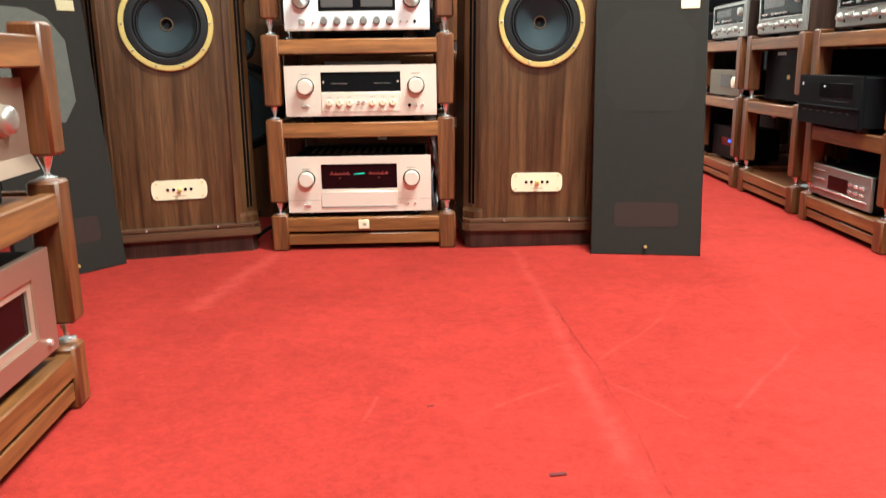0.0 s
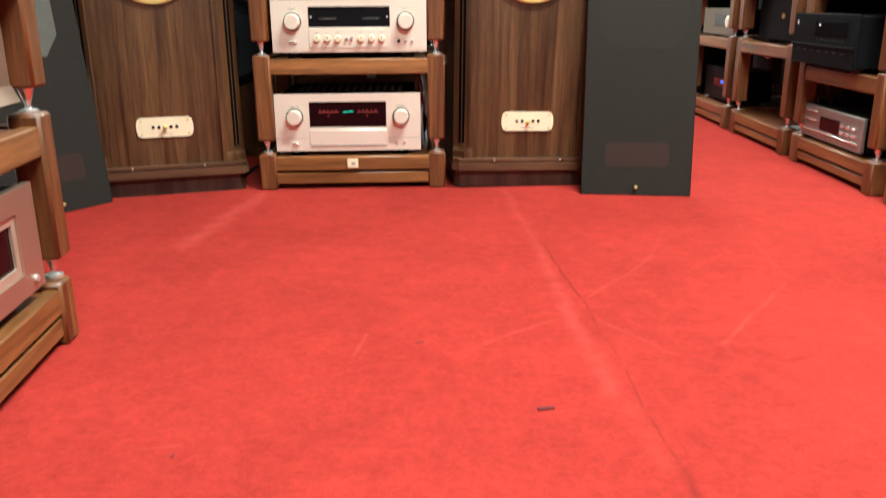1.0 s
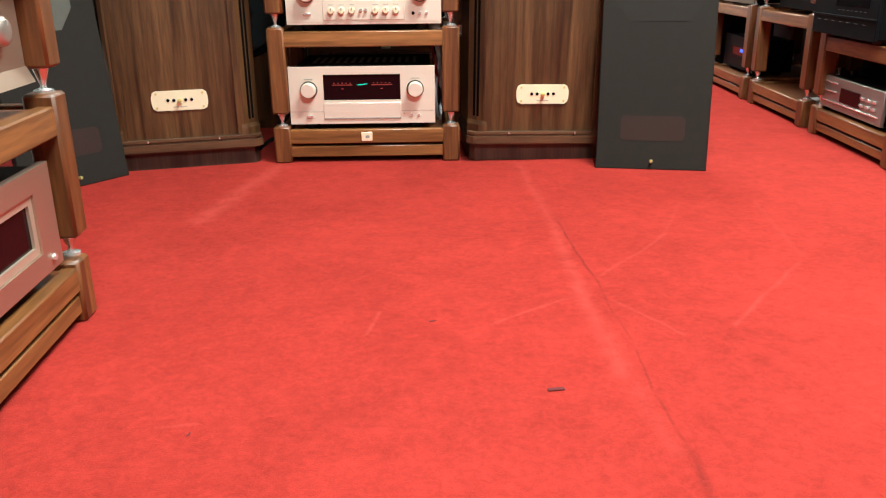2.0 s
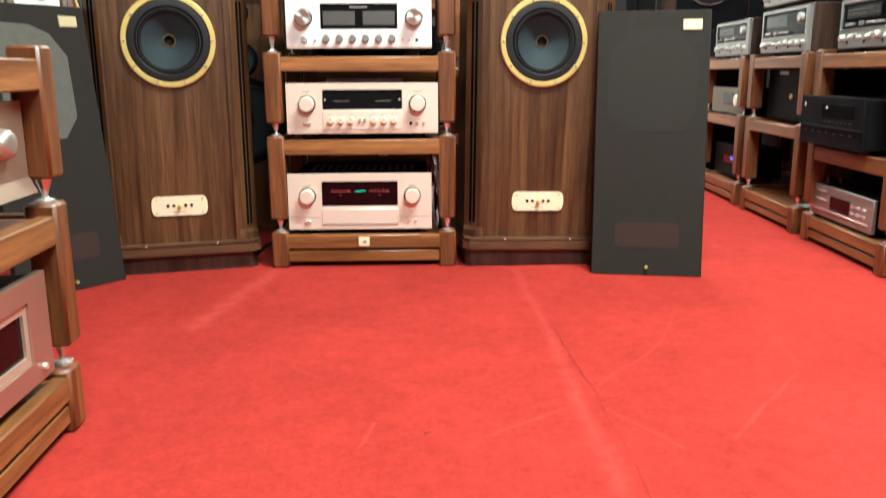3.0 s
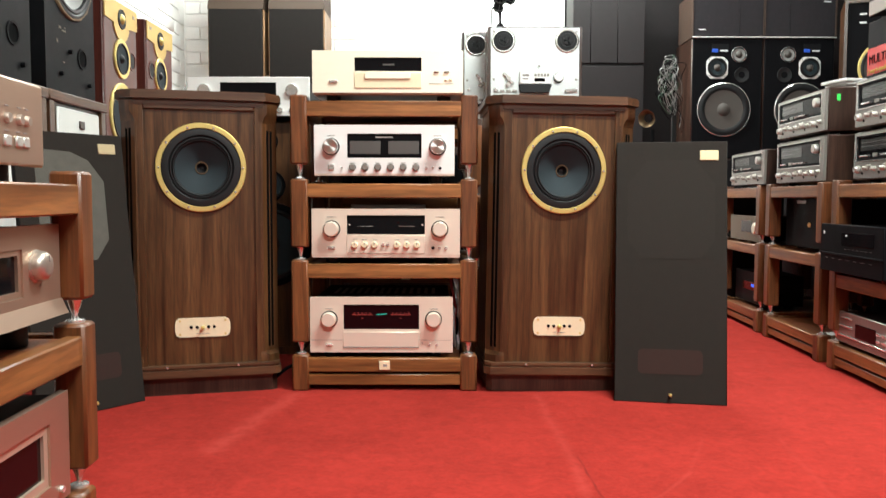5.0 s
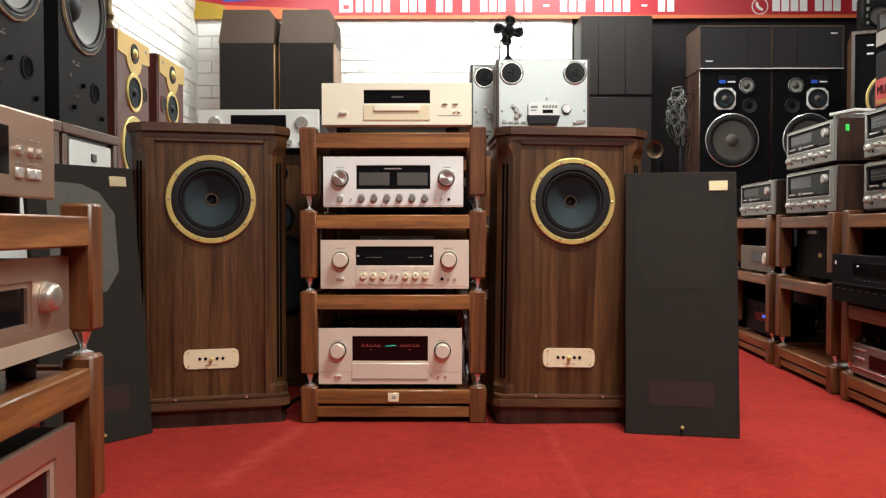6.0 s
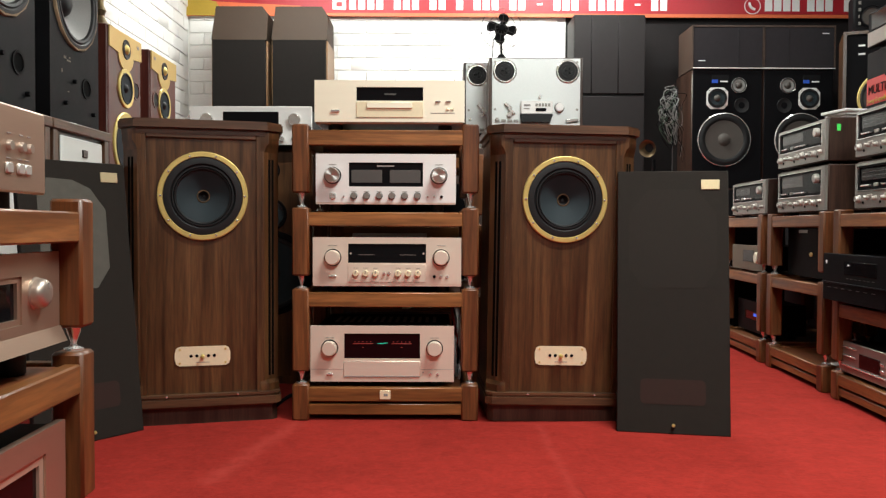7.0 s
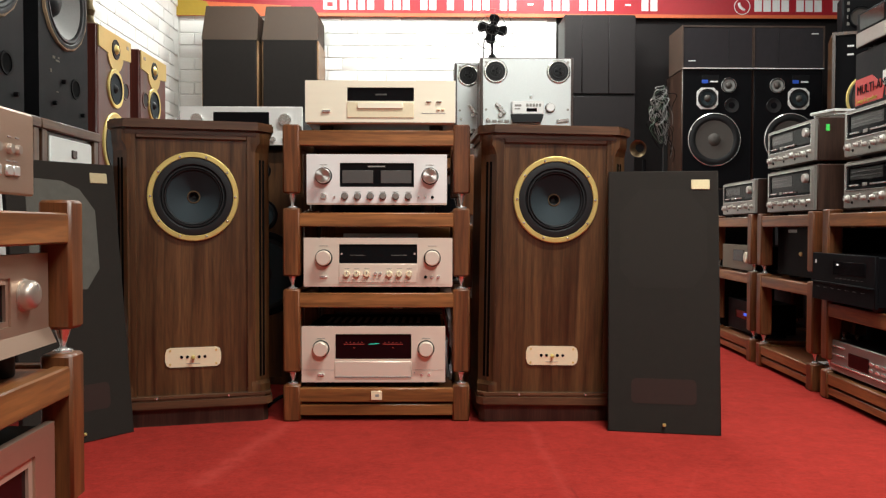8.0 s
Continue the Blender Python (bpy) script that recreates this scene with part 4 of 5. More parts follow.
def receiver(m, w=0.485, h=0.158, label="vintage silver-faced stereo receiver in a walnut case", knobs=8, cat="receiver"):
    t = thing("stereo_receiver", m, label, cat, "vintage receivers")
    part("case", B(-w / 2, w / 2, 0.006, 0.36, 0.012, h, c=0.003), WALNUT_D, t, "dark walnut veneered case")
    fz0, fz1 = 0.016, h - 0.006
    wx0, wx1, wz0, wz1 = -w / 2 + 0.022, w / 2 - 0.034, fz0 + 0.056, fz1 - 0.008
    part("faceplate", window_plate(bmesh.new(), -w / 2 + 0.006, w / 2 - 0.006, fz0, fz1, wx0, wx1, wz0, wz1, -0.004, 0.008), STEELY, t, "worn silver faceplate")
    part("dial_trim", window_plate(bmesh.new(), wx0 + 0.0003, wx1 - 0.0003, wz0 + 0.0003, wz1 - 0.0003, wx0 + 0.003, wx1 - 0.003, wz0 + 0.0025, wz1 - 0.0025, -0.007, 0.002, 0.0006), CHROME, t, "bright trim round the dial")
    g = part("dial_window", B(wx0 + 0.003, wx1 - 0.003, 0.000, 0.004, wz0 + 0.0025, wz1 - 0.0025, c=0.0003), DIALGLASS, t, "black dial glass")
    part("dial_bezel", window_plate(bmesh.new(), wx0 + 0.0035, wx1 - 0.0035, wz0 + 0.003, wz1 - 0.003, wx0 + 0.016, wx1 - 0.012, wz0 + 0.012, wz1 - 0.009, -0.003, 0.0005), BLACKM, g, "black dial surround")
    # scale area in grey, with the reflection on the glass put into its colour
    part("dial_scale", B(wx0 + 0.022, wx0 + (wx1 - wx0) * 0.56, -0.0008, 0.001, (wz0 + wz1) / 2 - 0.008, wz1 - 0.014, c=0.0005), DIALGREY, g, "dim grey dial scale with the glass reflection painted in")
    for z in (0.35, 0.7):
        zz = (wz0 + wz1) / 2 - 0.008 + z * ((wz1 - wz0) / 2 - 0.006)
        part("scale_line", B(wx0 + 0.030, wx0 + (wx1 - wx0) * 0.54, -0.0014, 0.0, zz, zz + 0.0008, c=0.0002), METERGLOW, g)
    # push keys along the foot of the dial
    for k in range(11):
        x = wx0 + 0.036 + k * 0.0155 + (0.080 if k > 3 else 0)
        if x < wx1 - 0.03:
            part("push_key", B(x - 0.0045, x + 0.0045, -0.010, 0.001, wz0 + 0.0145, wz0 + 0.0195, c=0.001), CHROME, g)
    part("key_plate", B(wx0 + 0.112, wx0 + 0.140, -0.003, 0.001, wz0 + 0.0125, wz0 + 0.0235, c=0.001), STEELY, g)
    knob(g, wx1 - 0.046, wz1 - 0.034, 0.0175, KNOBM, 0.017, 0.0, "tuning_knob", ring=False)
    # control knobs of several sizes, toggles between them
    xs = [-w / 2 + 0.040 + k * (w - 0.085) / (knobs - 1) for k in range(knobs)]
    for k, x in enumerate(xs):
        r = (0.0145, 0.0085, 0.009, 0.010, 0.0145, 0.0095, 0.0135, 0.0085)[k % 8]
        z = fz0 + 0.030 + (0.004 if k % 3 == 1 else 0)
        kb = part("control_knob", L([(0, 0.015), (r * 0.60, 0.015), (r * 0.70, 0.013), (r * 0.72, 0.006), (r * 0.92, 0.004), (r * 0.92, 0), (0, 0)], at=(x, -0.004, z), segs=24), KNOBM, t)
        part("pointer", B(x - 0.0008, x + 0.0008, -0.0198, -0.0186, z, z + r * 0.5, c=0.0002), BLACKM, kb)
        bar(t, x - 0.007, x + 0.007, z + r + 0.004, z + r + 0.0055, GREYMARK, -0.0048)
    for k in range(knobs - 1):
        x = (xs[k] + xs[k + 1]) / 2
        if k % 2:
            part("toggle", L([(0, 0.016), (0.003, 0.016), (0.0022, 0.006), (0.0045, 0.004), (0.0045, 0)], at=(x, -0.004, fz0 + 0.040), segs=12), KNOBM, t)
        else:
            part("jack", L([(0.0025, -0.001), (0.003, 0.002), (0.005, 0.002), (0.005, 0)], at=(x, -0.004, fz0 + 0.017), segs=14), BLACKM, t)
    for sx in (-1, 1):
        for y in (0.05, 0.30):
            part("foot", L([(0, 0), (0.018, 0), (0.018, 0.014), (0, 0.014)], at=(sx * (w / 2 - 0.05), y, 0), axis="z", segs=14), RUBBER, t)
    return t


receiver(right_at(3.305, 0.661, 0.010), h=0.185, w=0.490)
up = receiver(right_at(3.305, 0.8465, 0.010), h=0.172, w=0.490, label="silver-faced stereo receiver with a green price sticker on its case")
part("sticker", B(0.2445, 0.2462, 0.034, 0.047, 0.122, 0.146, c=0.0002), GREENV, up, "bright green price sticker")
receiver(right_at(2.585, 0.661, 0.010), h=0.172, w=0.488)
receiver(right_at(2.585, 0.8335, 0.010), h=0.172, w=0.488)
receiver(right_at(3.935, 0.661, 0.010), h=0.170, label="small silver receiver in a light wood case", knobs=6)


def deck(m, w, h, d, face, label, cat, window=None, side=None, knobs=()):
    t = thing("stereo_component", m, label, cat)
    chassis(t, w, d, 0, h, feet=0.012)
    part("faceplate", B(-w / 2, w / 2, 0, 0.012, 0, h, c=0.002), face, t)
    if window:
        x0, x1, z0, z1, mat = window
        part("display_window", B(x0, x1, -0.002, 0.002, z0, z1, c=0.001), mat, t, "dark display glass")
    for x, z, r, mat in knobs:
        knob(t, x, z, r, mat, 0.016 if r > 0.008 else 0.006, ring=False)
    return t


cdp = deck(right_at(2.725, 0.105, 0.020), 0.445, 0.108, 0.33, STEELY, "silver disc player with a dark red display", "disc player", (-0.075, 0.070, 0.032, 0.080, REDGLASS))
for z0, x0, x1 in ((0.022, -0.20, 0.20), (0.086, -0.21, -0.10), (0.056, -0.21, -0.10)):
    part("trim_line", B(x0, x1, -0.004, 0.001, z0, z0 + 0.006, c=0.001), CHROME, cdp)
for x in (0.09, 0.13, 0.17):
    button(cdp, x, 0.068, 0.024, 0.010, CHROME)
    button(cdp, x, 0.046, 0.024, 0.010, CHROME)
blk = deck(right_at(2.755, 0.357, -0.030), 0.46, 0.165, 0.36, BLACKM, "black stereo receiver with tiny white markings", "receiver", (-0.06, 0.17, 0.095, 0.140, GLASS))
for k in range(7):
    bar(blk, -0.19 + k * 0.055, -0.165 + k * 0.055, 0.045, 0.0465, METERGLOW)
    bar(blk, -0.04 + k * 0.03, -0.025 + k * 0.03, 0.082, 0.0835, METERGLOW)
part("front_ridge", B(-0.228, 0.228, -0.006, 0.001, 0.060, 0.066, c=0.001), BLACKM, blk)
bar(blk, -0.205, -0.195, 0.128, 0.140, WHITEV)
knob(blk, -0.02, 0.128, 0.003, WHITEV, 0.004, -0.002, "indicator", ring=False)
emb = deck(right_at(3.345, 0.412, 0.060), 0.44, 0.200, 0.36, BLACKM, "black amplifier with a small yellow oval emblem", "amplifier")
part("emblem", L([(0, 0.003), (0.013, 0.003), (0.015, 0.0)], at=(0.03, 0, 0.092), segs=20, squash=0.62), GOLDPL, emb, "yellow oval emblem")
for x0, x1 in ((-0.10, -0.01), (0.14, 0.17)):
    bar(emb, x0, x1, 0.178, 0.190, STEELY)
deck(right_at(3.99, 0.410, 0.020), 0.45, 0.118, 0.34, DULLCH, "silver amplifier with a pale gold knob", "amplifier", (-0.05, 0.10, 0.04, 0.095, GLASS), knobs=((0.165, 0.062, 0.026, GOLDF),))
blu = deck(right_at(4.02, 0.105, 0.060), 0.44, 0.150, 0.18, BLACKM, "black component with a small blue display", "disc player", (-0.10, 0.12, 0.06, 0.10, GLASS))
part("display_mark", B(0.03, 0.07, -0.0035, -0.001, 0.078, 0.092, c=0.0004), LED_B, blu, "blue lit display")
deck(right_at(2.02, 0.105, 0.020), 0.445, 0.10, 0.33, STEELY, "silver component low in the rack", "disc player", (-0.075, 0.070, 0.032, 0.070, GLASS))
solid("paper_sheet", B(-0.05, 0.05, -0.03, 0.03, 0, 0.002, c=0.0004), WHITEV, "small white paper lying on the empty shelf", "paper", m=pose(1.42, 3.16, 0.0905, 0, 0, 20))

# disc cases on the receiver
for i in range(3):
    a = thing("disc_case", right_at(3.15 - 0.01 * i, 1.0190 + i * 0.0112, 0.085 + 0.006 * i, -93 + 7 * i), "clear plastic disc case lying on the receiver", "disc case", "disc cases")
    part("tray", B(-0.071, 0.071, 0, 0.125, 0, 0.0045, c=0.0008), CREAM, a)
    part("lid", B(-0.071, 0.071, 0, 0.125, 0.005, 0.0105, c=0.0008), WHITEV, a)

# car audio carton and tape deck on top
t = thing("carton", right_at(2.555, 1.006, 0.030), "glossy black carton with red lettering panel", "carton")
part("carton_body", B(-0.245, 0.245, 0, 0.25, 0, 0.185, c=0.002), BLACKP, t)
part("red_panel", prism(bmesh.new(), [(-0.243, 0.012), (-0.06, 0.012), (-0.045, 0.075), (-0.09, 0.075), (-0.13, 0.098), (-0.243, 0.098)], -0.0012, 0.001, "y"), REDV, t, "red printed panel")
part("white_panel", B(-0.06, 0.20, -0.0012, 0.001, 0.052, 0.098, c=0.0003), WHITEV, t, "white printed panel")
part("red_strip", B(-0.04, 0.20, -0.0016, 0.001, 0.018, 0.044, c=0.0003), REDV, t)


def words(text, size, parent, x, y, z, material, name="lettering"):
    cu = bpy.data.curves.new(name, "FONT")
    cu.body, cu.size, cu.extrude = text, size, 0.0006
    ob = new(name, cu)
    cu.materials.append(material)
    me = bpy.data.meshes.new_from_object(ob.evaluated_get(bpy.context.evaluated_depsgraph_get()))
    bpy.data.objects.remove(ob)
    o = new(name, me)
    o.parent = parent
    o.matrix_basis = pose(x, y, z, 90)
    return o


words("MULTI-AMP", 0.042, t, -0.230, -0.0025, 0.046, BLACKM)
words("3-way 6-speaker", 0.022, t, -0.238, -0.0025, 0.017, YELLOWP)
dk = deck(right_at(2.560, 1.2035, 0.020), 0.43, 0.115, 0.25, BLACKM, "black cassette deck with a silver strip on top of the carton", "cassette deck", (-0.19, -0.03, 0.056, 0.108, GLASS))
part("silver_strip", B(-0.213, 0.213, -0.003, 0.001, 0.004, 0.050, c=0.001), STEELY, dk, "silver lower strip")
for k in range(6):
    button(dk, 0.0 + k * 0.03, 0.03, 0.022, 0.014, CHROME, 0.008)

# ---------- left-hand row: cabinets, studio monitors and mahogany towers ----------
for yc in (2.735, 3.245):
    c = thing("walnut_cabinet", pose(-1.500, yc, 0, 0, 0, 90), "walnut loudspeaker cabinet with a pale grille and square badge", "loudspeaker", "walnut cabinets")
    part("carcass", B(-0.245, 0.245, 0.016, 0.42, 0.0, 0.960, c=0.003), WALNUT, c)
    part("top_board", B(-0.252, 0.252, -0.006, 0.43, 0.960, 0.998, c=0.004), WALNUT_H, c, "lighter walnut top board")
    for s in (-1, 1):
        xs = sorted((s * 0.243, s * 0.205))
        part("stile", B(xs[0], xs[1], 0.0, 0.02, 0.0, 0.960, c=0.002), WALNUT, c)
    part("pale_grille", B(-0.170, 0.190, 0.004, 0.018, 0.30, 0.945, c=0.006), CREAM, c, "off-white textured grille")
    part("badge", B(0.000, 0.040, -0.002, 0.006, 0.875, 0.905, c=0.002), WALNUT_D, c, "small square badge")


def ring_driver(t, x, z, r, rim, cone, dome, y=0.0, rimname="driver_rim", depth=0.35, domer=0.3, segs=48, rimw=0.14, sur=0.87):
    """Round driver: rim, surround, cone and dome; its cone sinks into the baffle's opening."""
    part(rimname, L([(r * (1 - rimw), 0.0), (r * (1 - rimw), 0.006), (r * 0.97, 0.008), (r, 0.005), (r, -0.001)], at=(x, y, z), segs=segs), rim, t)
    ri = r * (1 - rimw)
    part("surround", L([(ri, 0.003), (ri * (0.7 + 0.3 * sur), 0.009), (ri * (0.25 + 0.75 * sur), 0.009), (ri * sur, 0.003)], at=(x, y, z), segs=segs), RUBBER, t)
    part("cone", L([(ri * (sur + 0.005), 0.0035), (ri * 0.6, 0.0026), (ri * domer, 0.0016)], at=(x, y, z), segs=segs), cone, t)
    part("dome", L([(ri * domer, 0.0014), (ri * domer * 0.8, 0.008), (ri * domer * 0.4, 0.014), (0, 0.016)], at=(x, y, z), segs=segs // 2), dome, t)


# row filled out with added cabinets to keep the carpet behind the racks dark
for xb_, yb_ in ((1.430, 4.64), (1.930, 5.17), (1.900, 4.60), (1.870, 4.03), (1.835, 3.46), (1.805, 2.89), (1.775, 2.32)):
    bx = thing("black_loudspeaker", pose(xb_, yb_, 0, 0, 0, -93), "black loudspeaker with a thin chrome woofer ring in the filled-out row behind the racks", "loudspeaker", "speakers behind the racks")
    part("cabinet", B(-0.27, 0.27, 0.012, 0.30, 0, 0.64, c=0.004), BLACKP, bx)
    part("baffle", B(-0.26, 0.26, 0.0, 0.014, 0.01, 0.63, c=0.003), BLACKP, bx)
    ring_driver(bx, 0.0, 0.43, 0.175, CHROME, DARKCONE, DARKCONE, rimw=0.035, domer=0.25, sur=0.74)

for yc in (2.800, 3.342):
    s = thing("studio_monitor", pose(-1.570, yc, 0.998, 0, 0, 90), "large black studio loudspeaker with a pale woofer on a walnut cabinet", "loudspeaker", "black studio monitors")
    part("cabinet", B(-0.215, 0.215, 0.080, 0.40, 0.0, 0.88, c=0.004), BLACKP, s)
    part("baffle", round_baffle(bmesh.new(), -0.215, 0.215, 0.0, 0.88, 0.0, 0.505, 0.168, 0.0, 0.081), BLACKP, s)
    part("driver_frame", L([(0.166, 0.0), (0.166, 0.008), (0.172, 0.012), (0.183, 0.011), (0.184, 0.0)], at=(0, 0, 0.505), segs=48), RUBBER, s, "black driver frame")
    part("gasket", L([(0.1845, 0.0), (0.1845, 0.0105), (0.192, 0.009), (0.195, 0.0)], at=(0, 0, 0.505), segs=16), GASKET, s, "worn tan paper gasket")
    part("surround", L([(0.168, 0.006), (0.160, 0.012), (0.150, 0.010), (0.146, 0.0)], at=(0, 0, 0.505), segs=48), RUBBER, s)
    part("cone", L([(0.147, 0.001), (0.10, -0.03), (0.06, -0.055)], at=(0, 0, 0.505), segs=48), GREYCONE, s, "grey paper cone")
    part("dome", L([(0.061, -0.055), (0.050, -0.035), (0.028, -0.022), (0, -0.018)], at=(0, 0, 0.505), segs=32), RUBBER, s, "black dust dome")
    part("port_ring", L([(0.033, -0.02), (0.033, 0.004), (0.042, 0.004), (0.042, -0.001)], at=(0.095, 0, 0.175), segs=28), BLACKM, s)
    part("port", L([(0.034, 0.001), (0.0, 0.0008)], at=(0.095, 0, 0.175), segs=24), VOID, s)
    for x, z in ((-0.02, 0.185), (-0.10, 0.09), (0.15, 0.075)):
        knob(s, x, z, 0.009, BLACKM, 0.015, name="control_knob", ring=False)
    for x0, z0, wd, ht in ((-0.105, 0.262, 0.020, 0.010), (-0.080, 0.255, 0.034, 0.007), (-0.060, 0.268, 0.012, 0.006), (-0.125, 0.205, 0.010, 0.014), (-0.075, 0.135, 0.016, 0.005)):
        bar(s, x0, x0 + wd, z0, z0 + ht, WORNPR)

for yc, sgn in ((3.855, 1), (4.375, -1)):
    s = thing("tower_loudspeaker", pose(-1.570, yc, 0, 0, 0, 90), "mahogany tower loudspeaker with gold plates and rims", "loudspeaker", "mahogany towers")
    part("cabinet", B(-0.195, 0.195, 0.006, 0.38, 0.0, 1.50, c=0.004), MAHOG, s)
    part("front_board", B(-0.190, 0.190, 0.0, 0.012, 0.05, 1.495, c=0.004), MAHOG, s)
    pl = [(-0.190, 1.495), (-0.190, 1.405), (-0.085, 1.395)]
    pl += [(0.095 * math.cos(radians(a)), 1.418 + 0.095 * math.sin(radians(a))) for a in range(200, 341, 14)]
    pl += [(0.085, 1.395), (0.190, 1.405), (0.190, 1.495)]
    g = part("gold_plate", prism(bmesh.new(), [(sgn * x, z) for x, z in pl], -0.005, 0.001, "y"), GOLDPL, s, "gold tweeter plate")
    part("tweeter", L([(0.046, 0.0), (0.044, 0.004), (0.030, 0.001), (0.024, 0.003)], at=(0, -0.005, 1.425), segs=32), RUBBER, g)
    part("tweeter_dome", L([(0.024, 0.001), (0.018, 0.010), (0.008, 0.015), (0, 0.016)], at=(0, -0.005, 1.425), segs=24), BRASS, g)
    bar(g, sgn * 0.145 - 0.012, sgn * 0.145 + 0.012, 1.455, 1.470, GREYMARK, -0.0062)
    ring_driver(s, 0.0, 1.245, 0.090, BRASS, CONE, RUBBER, rimw=0.2)
    part("port_ring", L([(0.036, -0.001), (0.036, 0.004), (0.044, 0.004), (0.044, -0.001)], at=(sgn * 0.125, 0, 1.255), segs=28), MAHOG, s)
    part("port", L([(0.036, 0.001), (0, 0.001)], at=(sgn * 0.125, 0, 1.255), segs=24), RUBBER, s)
    ring_driver(s, 0.0, 0.985, 0.150, BRASS, CONE, RUBBER, rimw=0.16)
    ring_driver(s, 0.0, 0.620, 0.150, BRASS, CONE, RUBBER, rimw=0.16)
orn = thing("candlestick", pose(-1.635, 3.74, 1.5), "old turned bronze candlestick on the tower", "ornament")
part("stem", L([(0, 0), (0.050, 0), (0.052, 0.008), (0.030, 0.020), (0.016, 0.05), (0.024, 0.075), (0.014, 0.10), (0.012, 0.18), (0.026, 0.20), (0.030, 0.23), (0, 0.23)], axis="z", segs=24), plain("aged_bronze", (0.20, 0.15, 0.08), 0.4, 0.8, 0.2), orn)
gl = thing("glass_jar", pose(-1.50, 4.75, 0.0), "clear glass jar on a pale pedestal", "jar")
part("pedestal", B(-0.12, 0.12, -0.12, 0.12, 0, 1.06, c=0.004), WHITEP, gl)
part("jar", L([(0, 1.06), (0.075, 1.06), (0.085, 1.08), (0.085, 1.20), (0.050, 1.25), (0.050, 1.27), (0.046, 1.27), (0.046, 1.25), (0.080, 1.20), (0.080, 1.085), (0, 1.07)], axis="z", segs=28), plain("smoky_glass", (0.35, 0.36, 0.36), 0.1, 0.2, 0.1), gl)

# ---------- behind the middle rack ----------
bc = thing("floorstanding_loudspeaker", pose(-0.745, 3.20, 0), "plain walnut loudspeaker with black drivers behind the rack", "loudspeaker")
part("cabinet", B(-0.255, 0.255, 0.004, 0.40, 0, 0.905, c=0.004), WALNUT, bc)
part("front_board", B(-0.250, 0.250, 0.0, 0.012, 0.03, 0.90, c=0.003), WALNUT, bc)
ring_driver(bc, -0.015, 0.825, 0.036, BLACKM, CONE, RUBBER)
ring_driver(bc, -0.015, 0.655, 0.062, BLACKM, CONE, RUBBER)
ring_driver(bc, -0.02, 0.430, 0.165, BLACKM, CONE, RUBBER)
amp = deck(pose(-0.825, 3.15, 0.917), 0.46, 0.146, 0.36, SILVER, "white-silver amplifier with a dark window on the walnut loudspeaker", "amplifier", (-0.105, 0.105, 0.060, 0.125, GLASS),
           knobs=((0.165, 0.095, 0.024, CHROME), (-0.165, 0.095, 0.024, CHROME), (0.12, 0.022, 0.010, CHROME), (0.16, 0.022, 0.008, CHROME)))
BT = [(0, 0.345, 0.335, 0.050), (0.38, 0.62, 0.610, 0.044), (0.655, 0.885, 0.875, 0.044)]
rack(pose(-0.235, 3.15, 0), 0.583, BT, label="second brown teak rack standing behind the first")
for z in (0.6185, 0.3435):
    deck(pose(-0.235, 3.17, z + 0.006), 0.44, 0.15, 0.36, BLACKM, "black amplifier in the rear rack", "amplifier", (-0.10, 0.10, 0.05, 0.11, GLASS))
deck(pose(-0.235, 3.20, 0.013), 0.46, 0.22, 0.36, BLACKM, "black power amplifier standing on the carpet", "amplifier")
# made-up box that keeps lit carpet from showing through the rear rack
ch = thing("dark_chest", pose(-0.15, 3.80, 0), "dark box added behind the racks to hide the lit floor", "chest")
part("carcass", B(-0.42, 0.42, 0.0, 0.14, 0.0, 0.88, c=0.004), WALNUT_D, ch)
part("lid", B(-0.43, 0.43, -0.008, 0.145, 0.88, 0.90, c=0.003), WALNUT_D, ch)
# cables beside the bottom amplifier
for i in range(7):
    r = random.Random(40 + i)
    x, z = -0.049 + r.uniform(-0.010, 0.010), 0.16 + r.uniform(0, 0.20)
    u = r.uniform(-0.010, 0.010)
    c = solid("cable", tube(bmesh.new(), [(x, 3.00, z + 0.08), (x + u, 2.90, z + 0.02), (x - u, 2.80 + r.uniform(-0.06, 0.03), z * 0.75), (x + u, 2.90, 0.03), (x + 0.015, 3.00, 0.008)], 0.0045),
              (WHITEV, CABLEW, WHITEV, CABLER, WHITEV, BLACKM, CABLEW)[i], ("white", "grey", "white", "red", "white", "black", "grey")[i] + " loudspeaker cable hanging behind the rack", "cable", "loose cables")
solid("power_cable", tube(bmesh.new(), [(-0.66, 2.72, 0.006), (-0.60, 2.70, 0.055), (-0.555, 2.72, 0.060), (-0.50, 2.85, 0.03), (-0.48, 3.05, 0.006)], 0.006), BLACKM, "black cable trailing from the loudspeaker", "cable")
crt = thing("plastic_bag", pose(-0.02, 2.86, 0), "crumpled clear plastic bag on the carpet", "bag")
bm = bmesh.new()
bmesh.ops.create_icosphere(bm, subdivisions=3, radius=0.032)
for v in bm.verts:
    v.co *= 1 + 0.35 * noise.noise(v.co * 75)
    v.co.z = max(v.co.z * 1.1 + 0.032, 0.0)
part("bag", bm, plain("grey_plastic_film", (0.40, 0.40, 0.40), 0.2, 0.0, 0.2), crt)

# ---------- table with tape recorders and fan ----------
tb = thing("low_table", pose(0.34, 4.35, 0), "dark wooden stand under the tape recorders", "table")
part("top", B(-0.42, 0.42, -0.42, 0.42, 0.95, 0.985, c=0.004), WALNUT_D, tb)
for sx in (-1, 1):
    part("side", B(sx * 0.39 - 0.02, sx * 0.39 + 0.02, -0.40, 0.40, 0, 0.95, c=0.003), WALNUT_D, tb)
